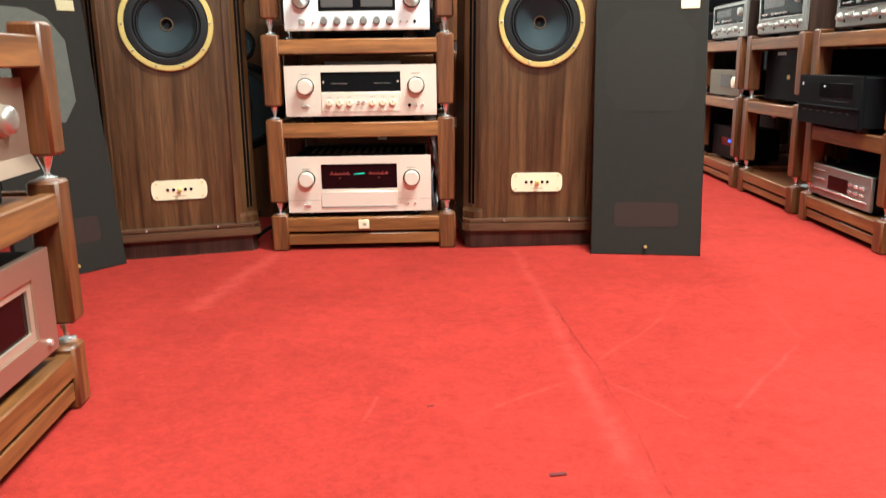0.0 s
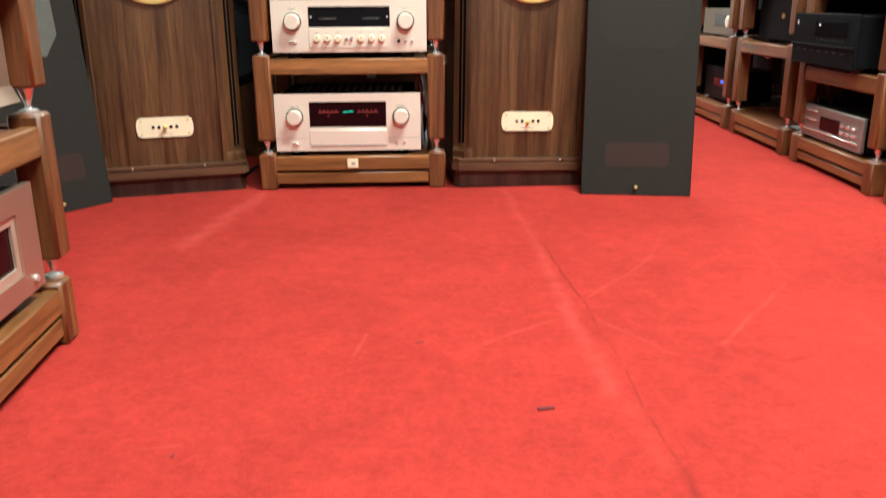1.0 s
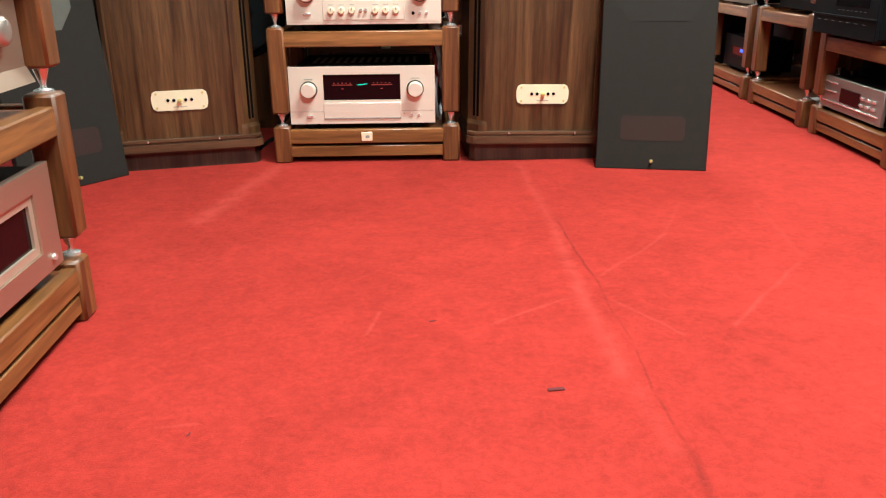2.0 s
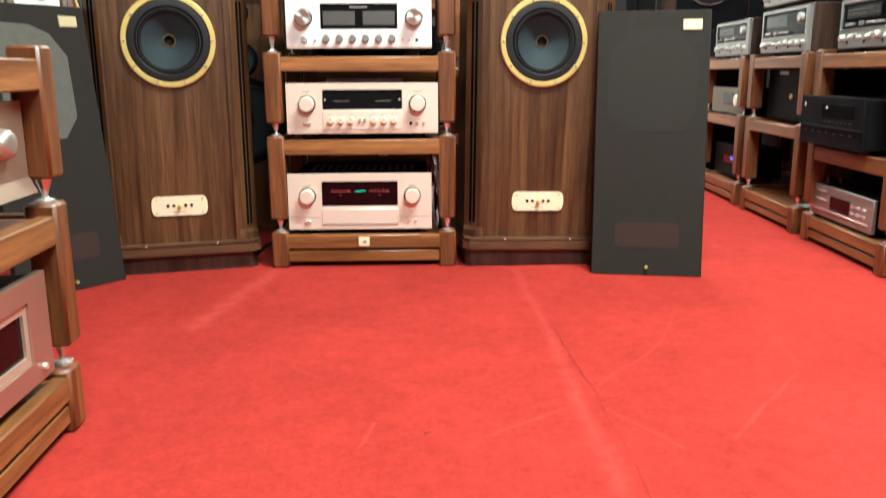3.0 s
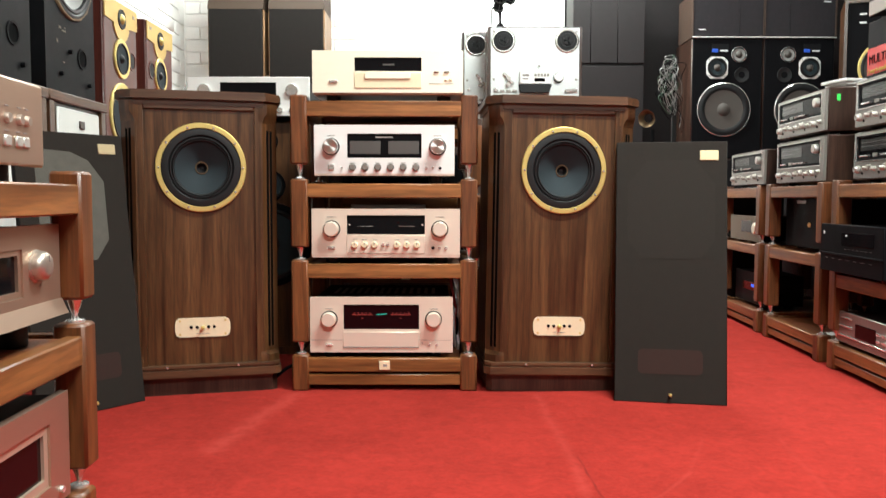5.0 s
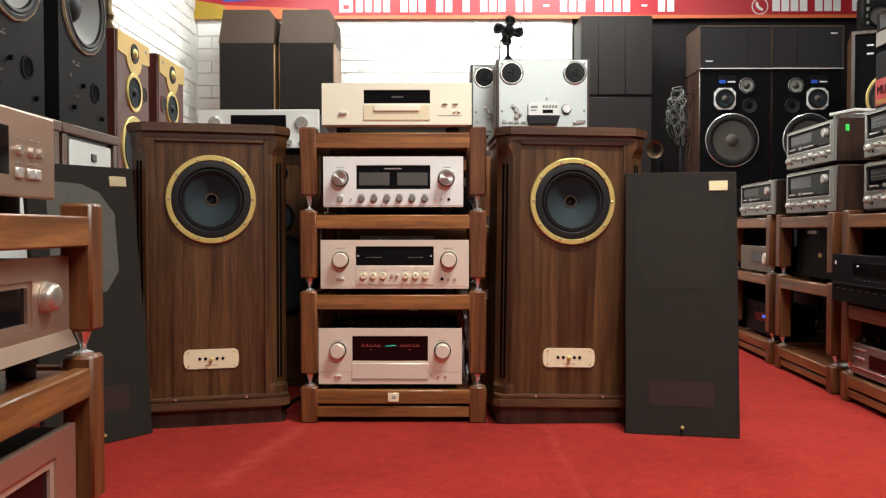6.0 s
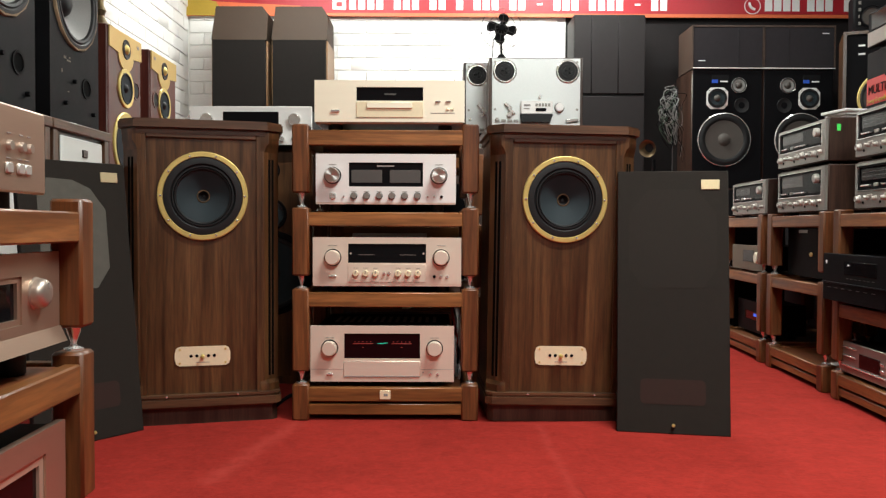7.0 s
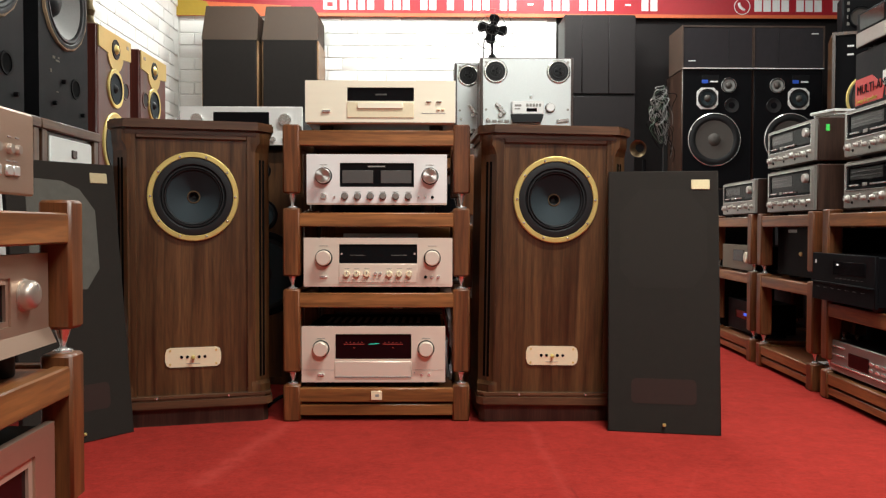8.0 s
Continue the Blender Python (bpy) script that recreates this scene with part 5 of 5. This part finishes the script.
part("back_board", B(-0.37, 0.37, 0.36, 0.38, 0, 0.95, c=0.002), WALNUT_D, tb)


def tape_recorder(m, w, h, label):
    t = thing("reel_tape_recorder", m, label, "tape recorder", "tape recorders")
    part("case", B(-w / 2 - 0.014, w / 2 + 0.014, 0.010, 0.24, 0, h + 0.006, c=0.003), WALNUT_D, t, "dark wooden case")
    part("panel", B(-w / 2, w / 2, 0, 0.014, 0.004, h, c=0.002), PANEL, t, "satin silver front panel")
    for s in (-1, 1):
        c = part("reel_hub", L([(0, 0.016), (0.020, 0.016), (0.021, 0.010), (0.034, 0.010), (0.036, 0.006), (0.046, 0.006), (0.048, 0.001)], at=(s * 0.152, 0, h - 0.062), segs=40), RUBBER, t, "black reel table")
        part("hub_ring", L([(0.0475, 0), (0.0475, 0.007), (0.052, 0.007), (0.058, 0.002), (0.058, 0)], at=(s * 0.152, 0, h - 0.062), segs=40), CHROME, c)
        for k in range(3):
            a = k * 2.094 + 0.5
            part("spindle_key", B(-0.003, 0.003, -0.020, -0.014, 0.004, 0.018, c=0.001), BLACKM, c).matrix_basis = pose(s * 0.152, 0, h - 0.062, 0, math.degrees(a), 0)
        for z in (h - 0.018, h - 0.245):
            part("screw", L([(0, 0.002), (0.006, 0.002), (0.006, 0)], at=(s * (w / 2 - 0.015), 0, z), segs=12), STEELY, t)
    zc = h - 0.248
    part("head_cover", B(-0.075, 0.078, -0.028, 0.001, zc - 0.022, zc + 0.040, c=0.003), SILVER, t, "silver head cover")
    part("head_block", prism(bmesh.new(), [(-0.078, zc - 0.024), (-0.070, zc - 0.060), (0.066, zc - 0.060), (0.078, zc - 0.024)], -0.034, 0.001, "y"), RUBBER, t, "black tape guide")
    part("counter", B(-0.005, 0.045, -0.0295, -0.026, zc - 0.010, zc + 0.006, c=0.0005), GLASS, t)
    for k in range(5):
        part("key", B(-0.006 + k * 0.015, 0.005 + k * 0.015, -0.031, -0.027, zc + 0.014, zc + 0.028, c=0.0006), STEELY, t)
    bar(t, -0.062, -0.030, zc + 0.014, zc + 0.024, GREYMARK, -0.0290)
    bar(t, -0.062, -0.035, zc, zc + 0.006, GREYMARK, -0.0290)
    knob(t, 0.112, zc + 0.012, 0.021, SILVER, 0.022, name="speed_knob")
    knob(t, 0.018, zc + 0.064, 0.008, CHROME, 0.012, name="button", ring=False)
    for x, z, a in ((-0.120, zc - 0.005, 40), (-0.135, zc + 0.018, 40)):
        part("tension_arm", B(-0.022, 0.022, -0.016, -0.004, -0.007, 0.007, c=0.003), CHROME, t).matrix_basis = pose(x, 0, z, 0, a, 0)
    knob(t, -0.128, zc - 0.022, 0.012, CHROME, 0.016, name="tape_roller", ring=False)
    knob(t, -0.190, zc - 0.045, 0.008, CHROME, 0.012, name="button", ring=False)
    part("lever", B(-0.030, 0.030, -0.012, -0.002, -0.008, 0.008, c=0.003), CHROME, t).matrix_basis = pose(0.172, 0, zc - 0.050, 0, -6, 0)
    # level meters and keys low on the panel
    part("meter_strip", B(-0.200, -0.085, -0.004, 0.001, 0.090, 0.120, c=0.001), GLASS, t, "dark level meter strip")
    for k in range(4):
        part("key", B(-0.198 + k * 0.030, -0.176 + k * 0.030, -0.008, 0.001, 0.132, 0.144, c=0.001), STEELY, t)
    for k in range(5):
        knob(t, -0.16 + k * 0.08, 0.055, 0.012, CHROME, 0.016, name="control_knob", ring=False)
    return t


tape_recorder(pose(0.351, 4.0, 0.985), 0.425, 0.438, "silver reel-to-reel tape recorder without reels")
tape_recorder(pose(0.236, 4.36, 0.985), 0.425, 0.485, "second silver reel-to-reel tape recorder standing behind")

fan = thing("desk_fan", pose(0.190, 4.10, 1.4295) @ Matrix.Scale(1.08, 4), "small old black desk fan with wire guard", "fan")
part("base", L([(0, 0), (0.045, 0), (0.045, 0.006), (0.020, 0.016), (0.012, 0.03), (0, 0.03)], axis="z", segs=28), BLACKM, fan)
part("stem", tube(bmesh.new(), [(0, 0, 0.02), (0, 0.01, 0.06), (0, 0.02, 0.10), (0, 0.02, 0.140)], 0.006), BLACKM, fan)
part("motor", L([(0, -0.06), (0.024, -0.055), (0.030, -0.03), (0.030, -0.005), (0.018, 0.002), (0, 0.002)], at=(0, 0, 0.146), segs=28), BLACKM, fan)
hub = part("hub", L([(0, 0.024), (0.014, 0.022), (0.020, 0.014), (0.020, 0.002), (0, 0.002)], at=(0, 0, 0.146), segs=24), BLACKM, fan)
blade = [(0.012, -0.006), (0.026, -0.022), (0.050, -0.027), (0.066, -0.016), (0.070, 0.002), (0.064, 0.018), (0.048, 0.022), (0.026, 0.012), (0.012, 0.006)]
for k in range(4):
    bl = part("blade", prism(bmesh.new(), blade, -0.0100, -0.0085, "y"), BLACKM, hub, "black rounded blade")
    bl.matrix_basis = pose(0, 0, 0.146, 0, 90 * k + 8, 0)
for ring_r, off in ((0.094, 0.0), (0.062, -0.020), (0.030, -0.026)):
    part("guard_ring", tube(bmesh.new(), [(ring_r * math.cos(radians(a)), off, 0.146 + ring_r * math.sin(radians(a))) for a in range(0, 361, 30)], 0.0014, 5), WIREG, fan, "thin wire guard")
for k in range(10):
    a = radians(36 * k + 10)
    part("guard_spoke", tube(bmesh.new(), [(r * math.cos(a), y, 0.146 + r * math.sin(a)) for r, y in ((0.016, -0.028), (0.062, -0.020), (0.094, 0))], 0.0010, 5), WIREG, fan)
part("cord", tube(bmesh.new(), [(-0.01, 0.03, 0.12), (-0.035, 0.0, 0.10), (-0.040, -0.01, 0.05), (-0.042, 0.0, 0.004)], 0.0025, 6), RUBBER, fan)

# ---------- back of the shop ----------
cb = thing("low_cupboard", pose(-1.40, 6.15, 0), "plain dark cupboard carrying the brown loudspeakers", "cupboard")
part("carcass", B(-0.50, 0.50, 0.0, 0.42, 0, 1.30, c=0.004), DARKP, cb)
for x, wd in ((-1.614, 0.42), (-1.166, 0.42)):
    s = thing("brown_loudspeaker", pose(x, 6.15, 1.30), "tall brown loudspeaker with a sloped top and black grille", "loudspeaker", "brown loudspeakers")
    part("cabinet", B(-wd / 2, wd / 2, 0.03, 0.40, 0, 0.70, c=0.004), OAK, s, "light wood cabinet edge")
    part("grille", B(-wd / 2 + 0.012, wd / 2 - 0.012, 0.0, 0.034, 0.02, 0.705, c=0.006), BROWNCLOTH, s, "black-brown grille cloth")
    bm = bmesh.new()
    lo = [bm.verts.new(p) for p in ((-wd / 2 + 0.004, 0.002, 0.701), (wd / 2 - 0.004, 0.002, 0.701), (wd / 2 - 0.004, 0.40, 0.701), (-wd / 2 + 0.004, 0.40, 0.701))]
    hi = [bm.verts.new(p) for p in ((-wd / 2 + 0.022, 0.07, 0.965), (wd / 2 - 0.050, 0.07, 0.965), (wd / 2 - 0.050, 0.40, 0.965), (-wd / 2 + 0.022, 0.40, 0.965))]
    sh = [bm.verts.new((wd / 2 - 0.006, y, 0.900)) for y in (0.055, 0.40)]
    bm.faces.new(lo[::-1])
    bm.faces.new(hi)
    bm.faces.new([lo[0], lo[1], sh[0], hi[1], hi[0]])
    bm.faces.new([lo[1], lo[2], sh[1], sh[0]])
    bm.faces.new([sh[0], sh[1], hi[2], hi[1]])
    bm.faces.new([lo[2], lo[3], hi[3], hi[2], sh[1]])
    bm.faces.new([lo[3], lo[0], hi[0], hi[3]])
    part("sloped_top", bm, TAN, s, "brown sloped top")

bn = thing("shop_banner", pose(0.002, 6.570, -0.0124) @ Matrix.Scale(1.0204, 4), "red vinyl shop banner with white lettering", "banner")
part("sheet", B(-2.09, 3.12, 0.0, 0.012, 2.278, 2.72, c=0.001), REDP, bn)
part("orange_edge", B(-2.09, 3.12, -0.001, 0.012, 2.250, 2.2775, c=0.001), ORANGEP, bn, "orange lower edge")
part("yellow_corner", prism(bmesh.new(), [(-2.09, 2.252), (-1.80, 2.252), (-1.86, 2.36), (-2.09, 2.40)], -0.0035, 0.001, "y"), YELLOWP, bn, "yellow corner")
part("blue_sweep", prism(bmesh.new(), [(-1.86, 2.385), (-1.55, 2.400), (-1.40, 2.440), (-1.50, 2.600), (-1.90, 2.600)], -0.0034, 0.001, "y"), BLUEV, bn, "blue printed sweep")
part("orange_sweep", prism(bmesh.new(), [(-1.80, 2.256), (-1.30, 2.278), (-1.20, 2.33), (-1.86, 2.36)], -0.0028, 0.001, "y"), ORANGEP, bn)
x = -0.83
for n in (4, 3, 2, 1, 3, 2, 0, 3, 4, 0, 2):
    for k in range(max(n, 1)):
        if n:
            part("letter_bar", B(x + 0.004, x + 0.058, -0.003, 0.001, 2.302, 2.402, c=0.0005), WHITEV, bn)
        else:
            part("letter_bar", B(x + 0.012, x + 0.056, -0.003, 0.001, 2.342, 2.356, c=0.0005), WHITEV, bn)
        x += 0.0705
    x += 0.066
ic = part("house_icon", window_plate(bmesh.new(), -0.955, -0.850, 2.302, 2.395, -0.925, -0.880, 2.325, 2.360, -0.003, 0.001, 0.0005), WHITEV, bn)
part("phone_icon_ring", L([(0.058, 0), (0.058, 0.003), (0.064, 0.003), (0.064, 0)], at=(2.316, 0, 2.342), segs=40), WHITEV, bn)
part("phone_icon", tube(bmesh.new(), [(2.292, -0.002, 2.370), (2.296, -0.002, 2.345), (2.314, -0.002, 2.325), (2.336, -0.002, 2.314)], 0.010, 6), WHITEV, bn)
for a0, n in ((2.412, 4), (2.742, 3), (3.03, 1)):
    for k in range(n):
        part("letter_bar", B(a0 + k * 0.071, a0 + k * 0.071 + 0.058, -0.003, 0.001, 2.302, 2.392, c=0.0005), WHITEV, bn)

# grey cupboard doors by the white wall
gc = thing("metal_cupboard", pose(1.20, 6.20, 0), "tall dark grey metal cupboard with plain doors", "cupboard")
part("carcass", B(-0.310, 0.225, 0.02, 0.34, 0, 2.215, c=0.004), DARKP, gc)
for x0, x1 in ((-0.308, -0.181), (-0.179, 0.021), (0.023, 0.223)):
    part("door", B(x0, x1, 0.0, 0.022, 1.62, 2.205, c=0.003), GREYP, gc, "dark grey sheet-metal door")
part("drawer_front", B(-0.307, 0.222, 0.004, 0.022, 0.95, 1.60, c=0.003), GREYP, gc)

for i, x in enumerate((1.975, 2.495)):
    lo = thing("black_loudspeaker", pose(x, 6.0, 0), "black floor loudspeaker under the monitor", "loudspeaker", "lower black loudspeakers")
    part("cabinet", B(-0.255, 0.255, 0.012, 0.40, 0, 0.90, c=0.004), WALNUT_D, lo)
    part("baffle", B(-0.245, 0.245, 0.0, 0.014, 0.01, 0.89, c=0.002), BLACKP, lo)
    ring_driver(lo, 0.0, 0.27, 0.20, CHROME, DARKCONE, DARKCONE, rimw=0.05)
    s = thing("monitor_loudspeaker", pose(x, 6.0, 0.90), "black monitor loudspeaker with a chrome-ringed woofer", "loudspeaker", "monitor pair")
    part("cabinet", B(-0.257, 0.257, 0.010, 0.40, 0, 0.868, c=0.004), WALNUT_D, s, "dark walnut cabinet sides")
    part("baffle", B(-0.250, 0.250, 0.0, 0.014, 0.006, 0.862, c=0.002), BLACKM, s, "black baffle")
    sg = 1 if i == 0 else -1
    ring_driver(s, -0.020 * sg, 0.355, 0.195, CHROME, DARKCONE, DARKCONE, rimw=0.035, domer=0.25, sur=0.74)
    for dx, dz, hw in ((-0.075, 0.655, 0.078),):
        cx = dx * sg
        oc = [(cx + u * hw, dz + w * hw) for u, w in ((-1, -0.6), (-0.6, -1), (0.6, -1), (1, -0.6), (1, 0.6), (0.6, 1), (-0.6, 1), (-1, 0.6))]
        f = part("midrange_plate", prism(bmesh.new(), oc, -0.006, 0.001, "y"), SILVER, s, "silver eight-sided midrange plate")
        ring_driver(f, cx, dz, 0.070, RUBBER, CONE, DARKCONE, y=-0.006, domer=0.42)
        for u, w in ((-0.82, -0.82), (0.82, -0.82), (0.82, 0.82), (-0.82, 0.82)):
            part("screw", L([(0, 0.002), (0.0035, 0.002), (0.0035, 0)], at=(cx + u * hw * 0.88, -0.006, dz + w * hw * 0.88), segs=10), STEELY, f)
    ring_driver(s, 0.082 * sg, 0.750, 0.056, CHROME, GREYCONE, DARKCONE, rimw=0.08, domer=0.5)
    part("port", L([(0, -0.001), (0.046, 0.001), (0.052, 0.003), (0.054, 0)], at=(0.105 * sg, 0, 0.605), segs=32), RUBBER, s)
    b0 = -0.115 if i == 0 else 0.03
    part("badge_plate", B(b0, b0 + 0.125, -0.002, 0.001, 0.765, 0.825, c=0.001), BLACKP, s)
    part("blue_badge", B(b0, b0 + 0.045, -0.004, 0.001, 0.765, 0.790, c=0.001), BLUEV, s, "blue badge")
    bar(s, b0 + 0.06, b0 + 0.115, 0.772, 0.782, WHITEV, -0.0035)
    bo = thing("shelf_loudspeaker", pose(x, 6.0, 1.768), "wide shelf loudspeaker with black grille and grey-brown wooden edges", "loudspeaker", "wide shelf loudspeakers")
    part("cabinet", window_plate(bmesh.new(), -0.262, 0.262, 0, 0.315, -0.252, 0.252, 0.012, 0.303, -0.006, 0.33, 0.003), GREYWOOD, bo, "grey-brown box")
    part("grille", B(-0.2515, 0.2515, -0.003, 0.02, 0.0125, 0.3025, c=0.003), SHELFCL, bo, "black grille cloth")
    part("bottom_trim", B(-0.258, 0.258, -0.012, -0.006, 0.001, 0.008, c=0.001), SILVER, bo, "bright lower trim")
    part("name_bar", B(-0.215 if i == 0 else 0.165, -0.165 if i == 0 else 0.215, -0.006, -0.002, 0.055 if i == 0 else 0.255, 0.062 if i == 0 else 0.262, c=0.0005), WHITEV, bo)
    part("grille_seam", B(0.078 * sg - 0.002, 0.078 * sg + 0.002, -0.0045, -0.002, 0.018, 0.297, c=0.0004), RUBBER, bo)

st = thing("speaker_stand", pose(2.76, 5.35, 0, 0, 0, -22), "black box stand beneath a loudspeaker", "stand")
part("box", B(-0.24, 0.24, 0.0, 0.36, 0, 1.10, c=0.004), BLACKP, st)
s = thing("bookshelf_loudspeaker", pose(2.76, 5.35, 1.10, 0, 0, -22), "walnut loudspeaker with a yellow-ringed woofer", "loudspeaker")
part("cabinet", window_plate(bmesh.new(), -0.24, 0.24, 0, 0.80, -0.220, 0.220, 0.02, 0.78, -0.008, 0.36, 0.003), WALNUT, s)
part("baffle", B(-0.2195, 0.2195, 0.0, 0.02, 0.0205, 0.7795, c=0.002), BLACKM, s)
ring_driver(s, 0.02, 0.36, 0.175, BRASS, DARKCONE, RUBBER, rimw=0.10)
ring_driver(s, 0.02, 0.66, 0.060, BLACKM, DARKCONE, RUBBER)
for z in (0.700, 0.645):
    bar(s, -0.15, -0.11, z, z + 0.012, WHITEV)
mx = thing("portable_player", pose(2.80, 5.40, 1.90, 0, 0, -15), "black portable player with round speakers", "music player")
part("body", B(-0.20, 0.24, 0.0, 0.16, 0, 0.25, c=0.012), BLACKP, mx)
ring_driver(mx, -0.09, 0.10, 0.075, BLACKM, DARKCONE, RUBBER)
for k in range(4):
    part("slider", B(-0.17, -0.155, -0.006, 0.001, 0.05 + k * 0.045, 0.07 + k * 0.045, c=0.001), STEELY, mx)
part("edge_trim", B(-0.20, 0.24, -0.004, 0.004, -0.0005, 0.010, c=0.001), STEELY, mx)

# hanging cables and brass horn beside the monitors
hk = thing("cable_bundle", pose(1.43, 5.55, 0), "tangled bundle of white, green and black cables hanging on a post", "cables")
part("post", B(0.03, 0.06, 0.02, 0.05, 0, 1.56, c=0.002), DARKP, hk)
for i in range(46):
    r = random.Random(i)
    x, y, zt = r.uniform(-0.05, 0.04), r.uniform(-0.05, 0.015), r.uniform(1.32, 1.56)
    pts = [(0.03, 0.015, zt + 0.02)]
    z = zt
    while z > zt - r.uniform(0.10, 0.26):
        pts.append((x + r.uniform(-0.05, 0.05), y + r.uniform(-0.03, 0.01), z))
        z -= r.uniform(0.03, 0.07)
    if r.random() < 0.5:
        pts += [(x + 0.04, y, z - 0.03), (x + 0.05, y, z + 0.05), (x + 0.01, y - 0.01, z + 0.12)]
    part("cable", tube(bmesh.new(), pts, r.uniform(0.0015, 0.0027), 5), (CABLEW, BLACKM, CABLEW, CABLEG, BLACKM, BLACKM, CABLEW)[i % 7], hk)
hn = thing("brass_horn", pose(1.245, 5.40, 0), "small brass horn on a dark stand", "horn")
part("stand", L([(0, 0), (0.10, 0), (0.10, 0.02), (0.015, 0.04), (0.012, 1.06), (0, 1.06)], at=(0.05, 0.03, 0), axis="z", segs=20), BLACKM, hn)
h = part("bell", L([(0.012, -0.16), (0.022, -0.12), (0.045, -0.04), (0.075, 0.0), (0.080, 0.004), (0.075, 0.002), (0.040, -0.045), (0.018, -0.12), (0.010, -0.16)], segs=32), BRONZE, hn, "tarnished brass bell")
h.matrix_basis = pose(0.0, 0.0, 1.13, 12, 0, -35) @ Matrix.Scale(0.72, 4)
part("mouth", L([(0, -0.05), (0.042, -0.045)], segs=24), RUBBER, h)

# ---------- white brick facing ----------


def brick_mesh(name, l, h, d, seed):
    """A soft-edged, slightly uneven facing brick; front at y 0."""
    r = random.Random(seed)
    bm = bmesh.new()
    box(bm, 0.0015, l - 0.0015, 0, d, 0.0015, h - 0.0015, c=0.0055)
    for v in bm.verts:
        if v.co.y < d * 0.3:
            v.co.y += r.uniform(-0.0006, 0.0014)
        v.co.x += r.uniform(-0.0012, 0.0012)
    return mesh_of(bm, name, WHITEP)


BL, BH, BD = 0.235, 0.098, 0.013
BRICKS = [brick_mesh("brick", BL, BH, BD, s) for s in range(7)]
HALVES = [brick_mesh("brick", BL / 2, BH, BD, 50 + s) for s in range(3)]


def brick_face(wall, length, base, turn, z0, zs, us):
    """Bricks on a wall: those inside zs and us are pieces of their own, the rest are joined."""
    rest = bmesh.new()
    rows = int((CEIL - z0) / BH)
    for j in range(rows):
        u = -BL / 2 if j % 2 else 0.0
        k = 0
        while u < length - 0.02:
            a = max(u, 0.0)
            full = u >= 0 and u + BL <= length
            me = BRICKS[(j * 5 + k * 3) % 7] if full else HALVES[(j + k) % 3]
            ln = BL if full else BL / 2
            if a + ln <= length + 0.03:
                m = Matrix.Translation(base) @ turn @ Matrix.Translation((a, 0, z0 + j * BH))
                if zs[0] <= z0 + j * BH <= zs[1] and us[0] <= a <= us[1]:
                    o = new("brick", me)
                    o.parent = wall
                    o.matrix_basis = m
                else:
                    n0 = len(rest.verts)
                    rest.from_mesh(me)
                    rest.verts.ensure_lookup_table()
                    for v in rest.verts[n0:]:
                        v.co = m @ v.co
            u += BL
            k += 1
    ob = part("brick_facing", rest, WHITEP, wall)
    tagged(ob, kind="stuff")


brick_face(wall_back, 0.885 - XL, Vector((XL, YB, 0)), Matrix.Identity(4), 0.0, (1.0, 2.5), (0, 4))
brick_face(wall_left, YB - 0.02 - 2.0, Vector((XL, 2.0, 0)), pose(0, 0, 0, 0, 0, 90), 0.0, (1.15, 2.75), (1.4, 5))

# specks on the carpet
for x, y, a, s in ((0.088, 1.119, 8, 1.0), (-0.09, 1.37, 20, 0.5), (0.86, 1.47, 60, 0.5), (-0.42, 1.02, 80, 0.4)):
    bm = bmesh.new()
    box(bm, -0.013 * s, 0.013 * s, -0.004 * s, 0.004 * s, 0.0, 0.0025 * s, c=0.001)
    solid("lint_speck", bm, LITTER, "small dark speck of litter on the carpet", "litter", "litter on the carpet", m=pose(x, y, 0, 0, 0, a))
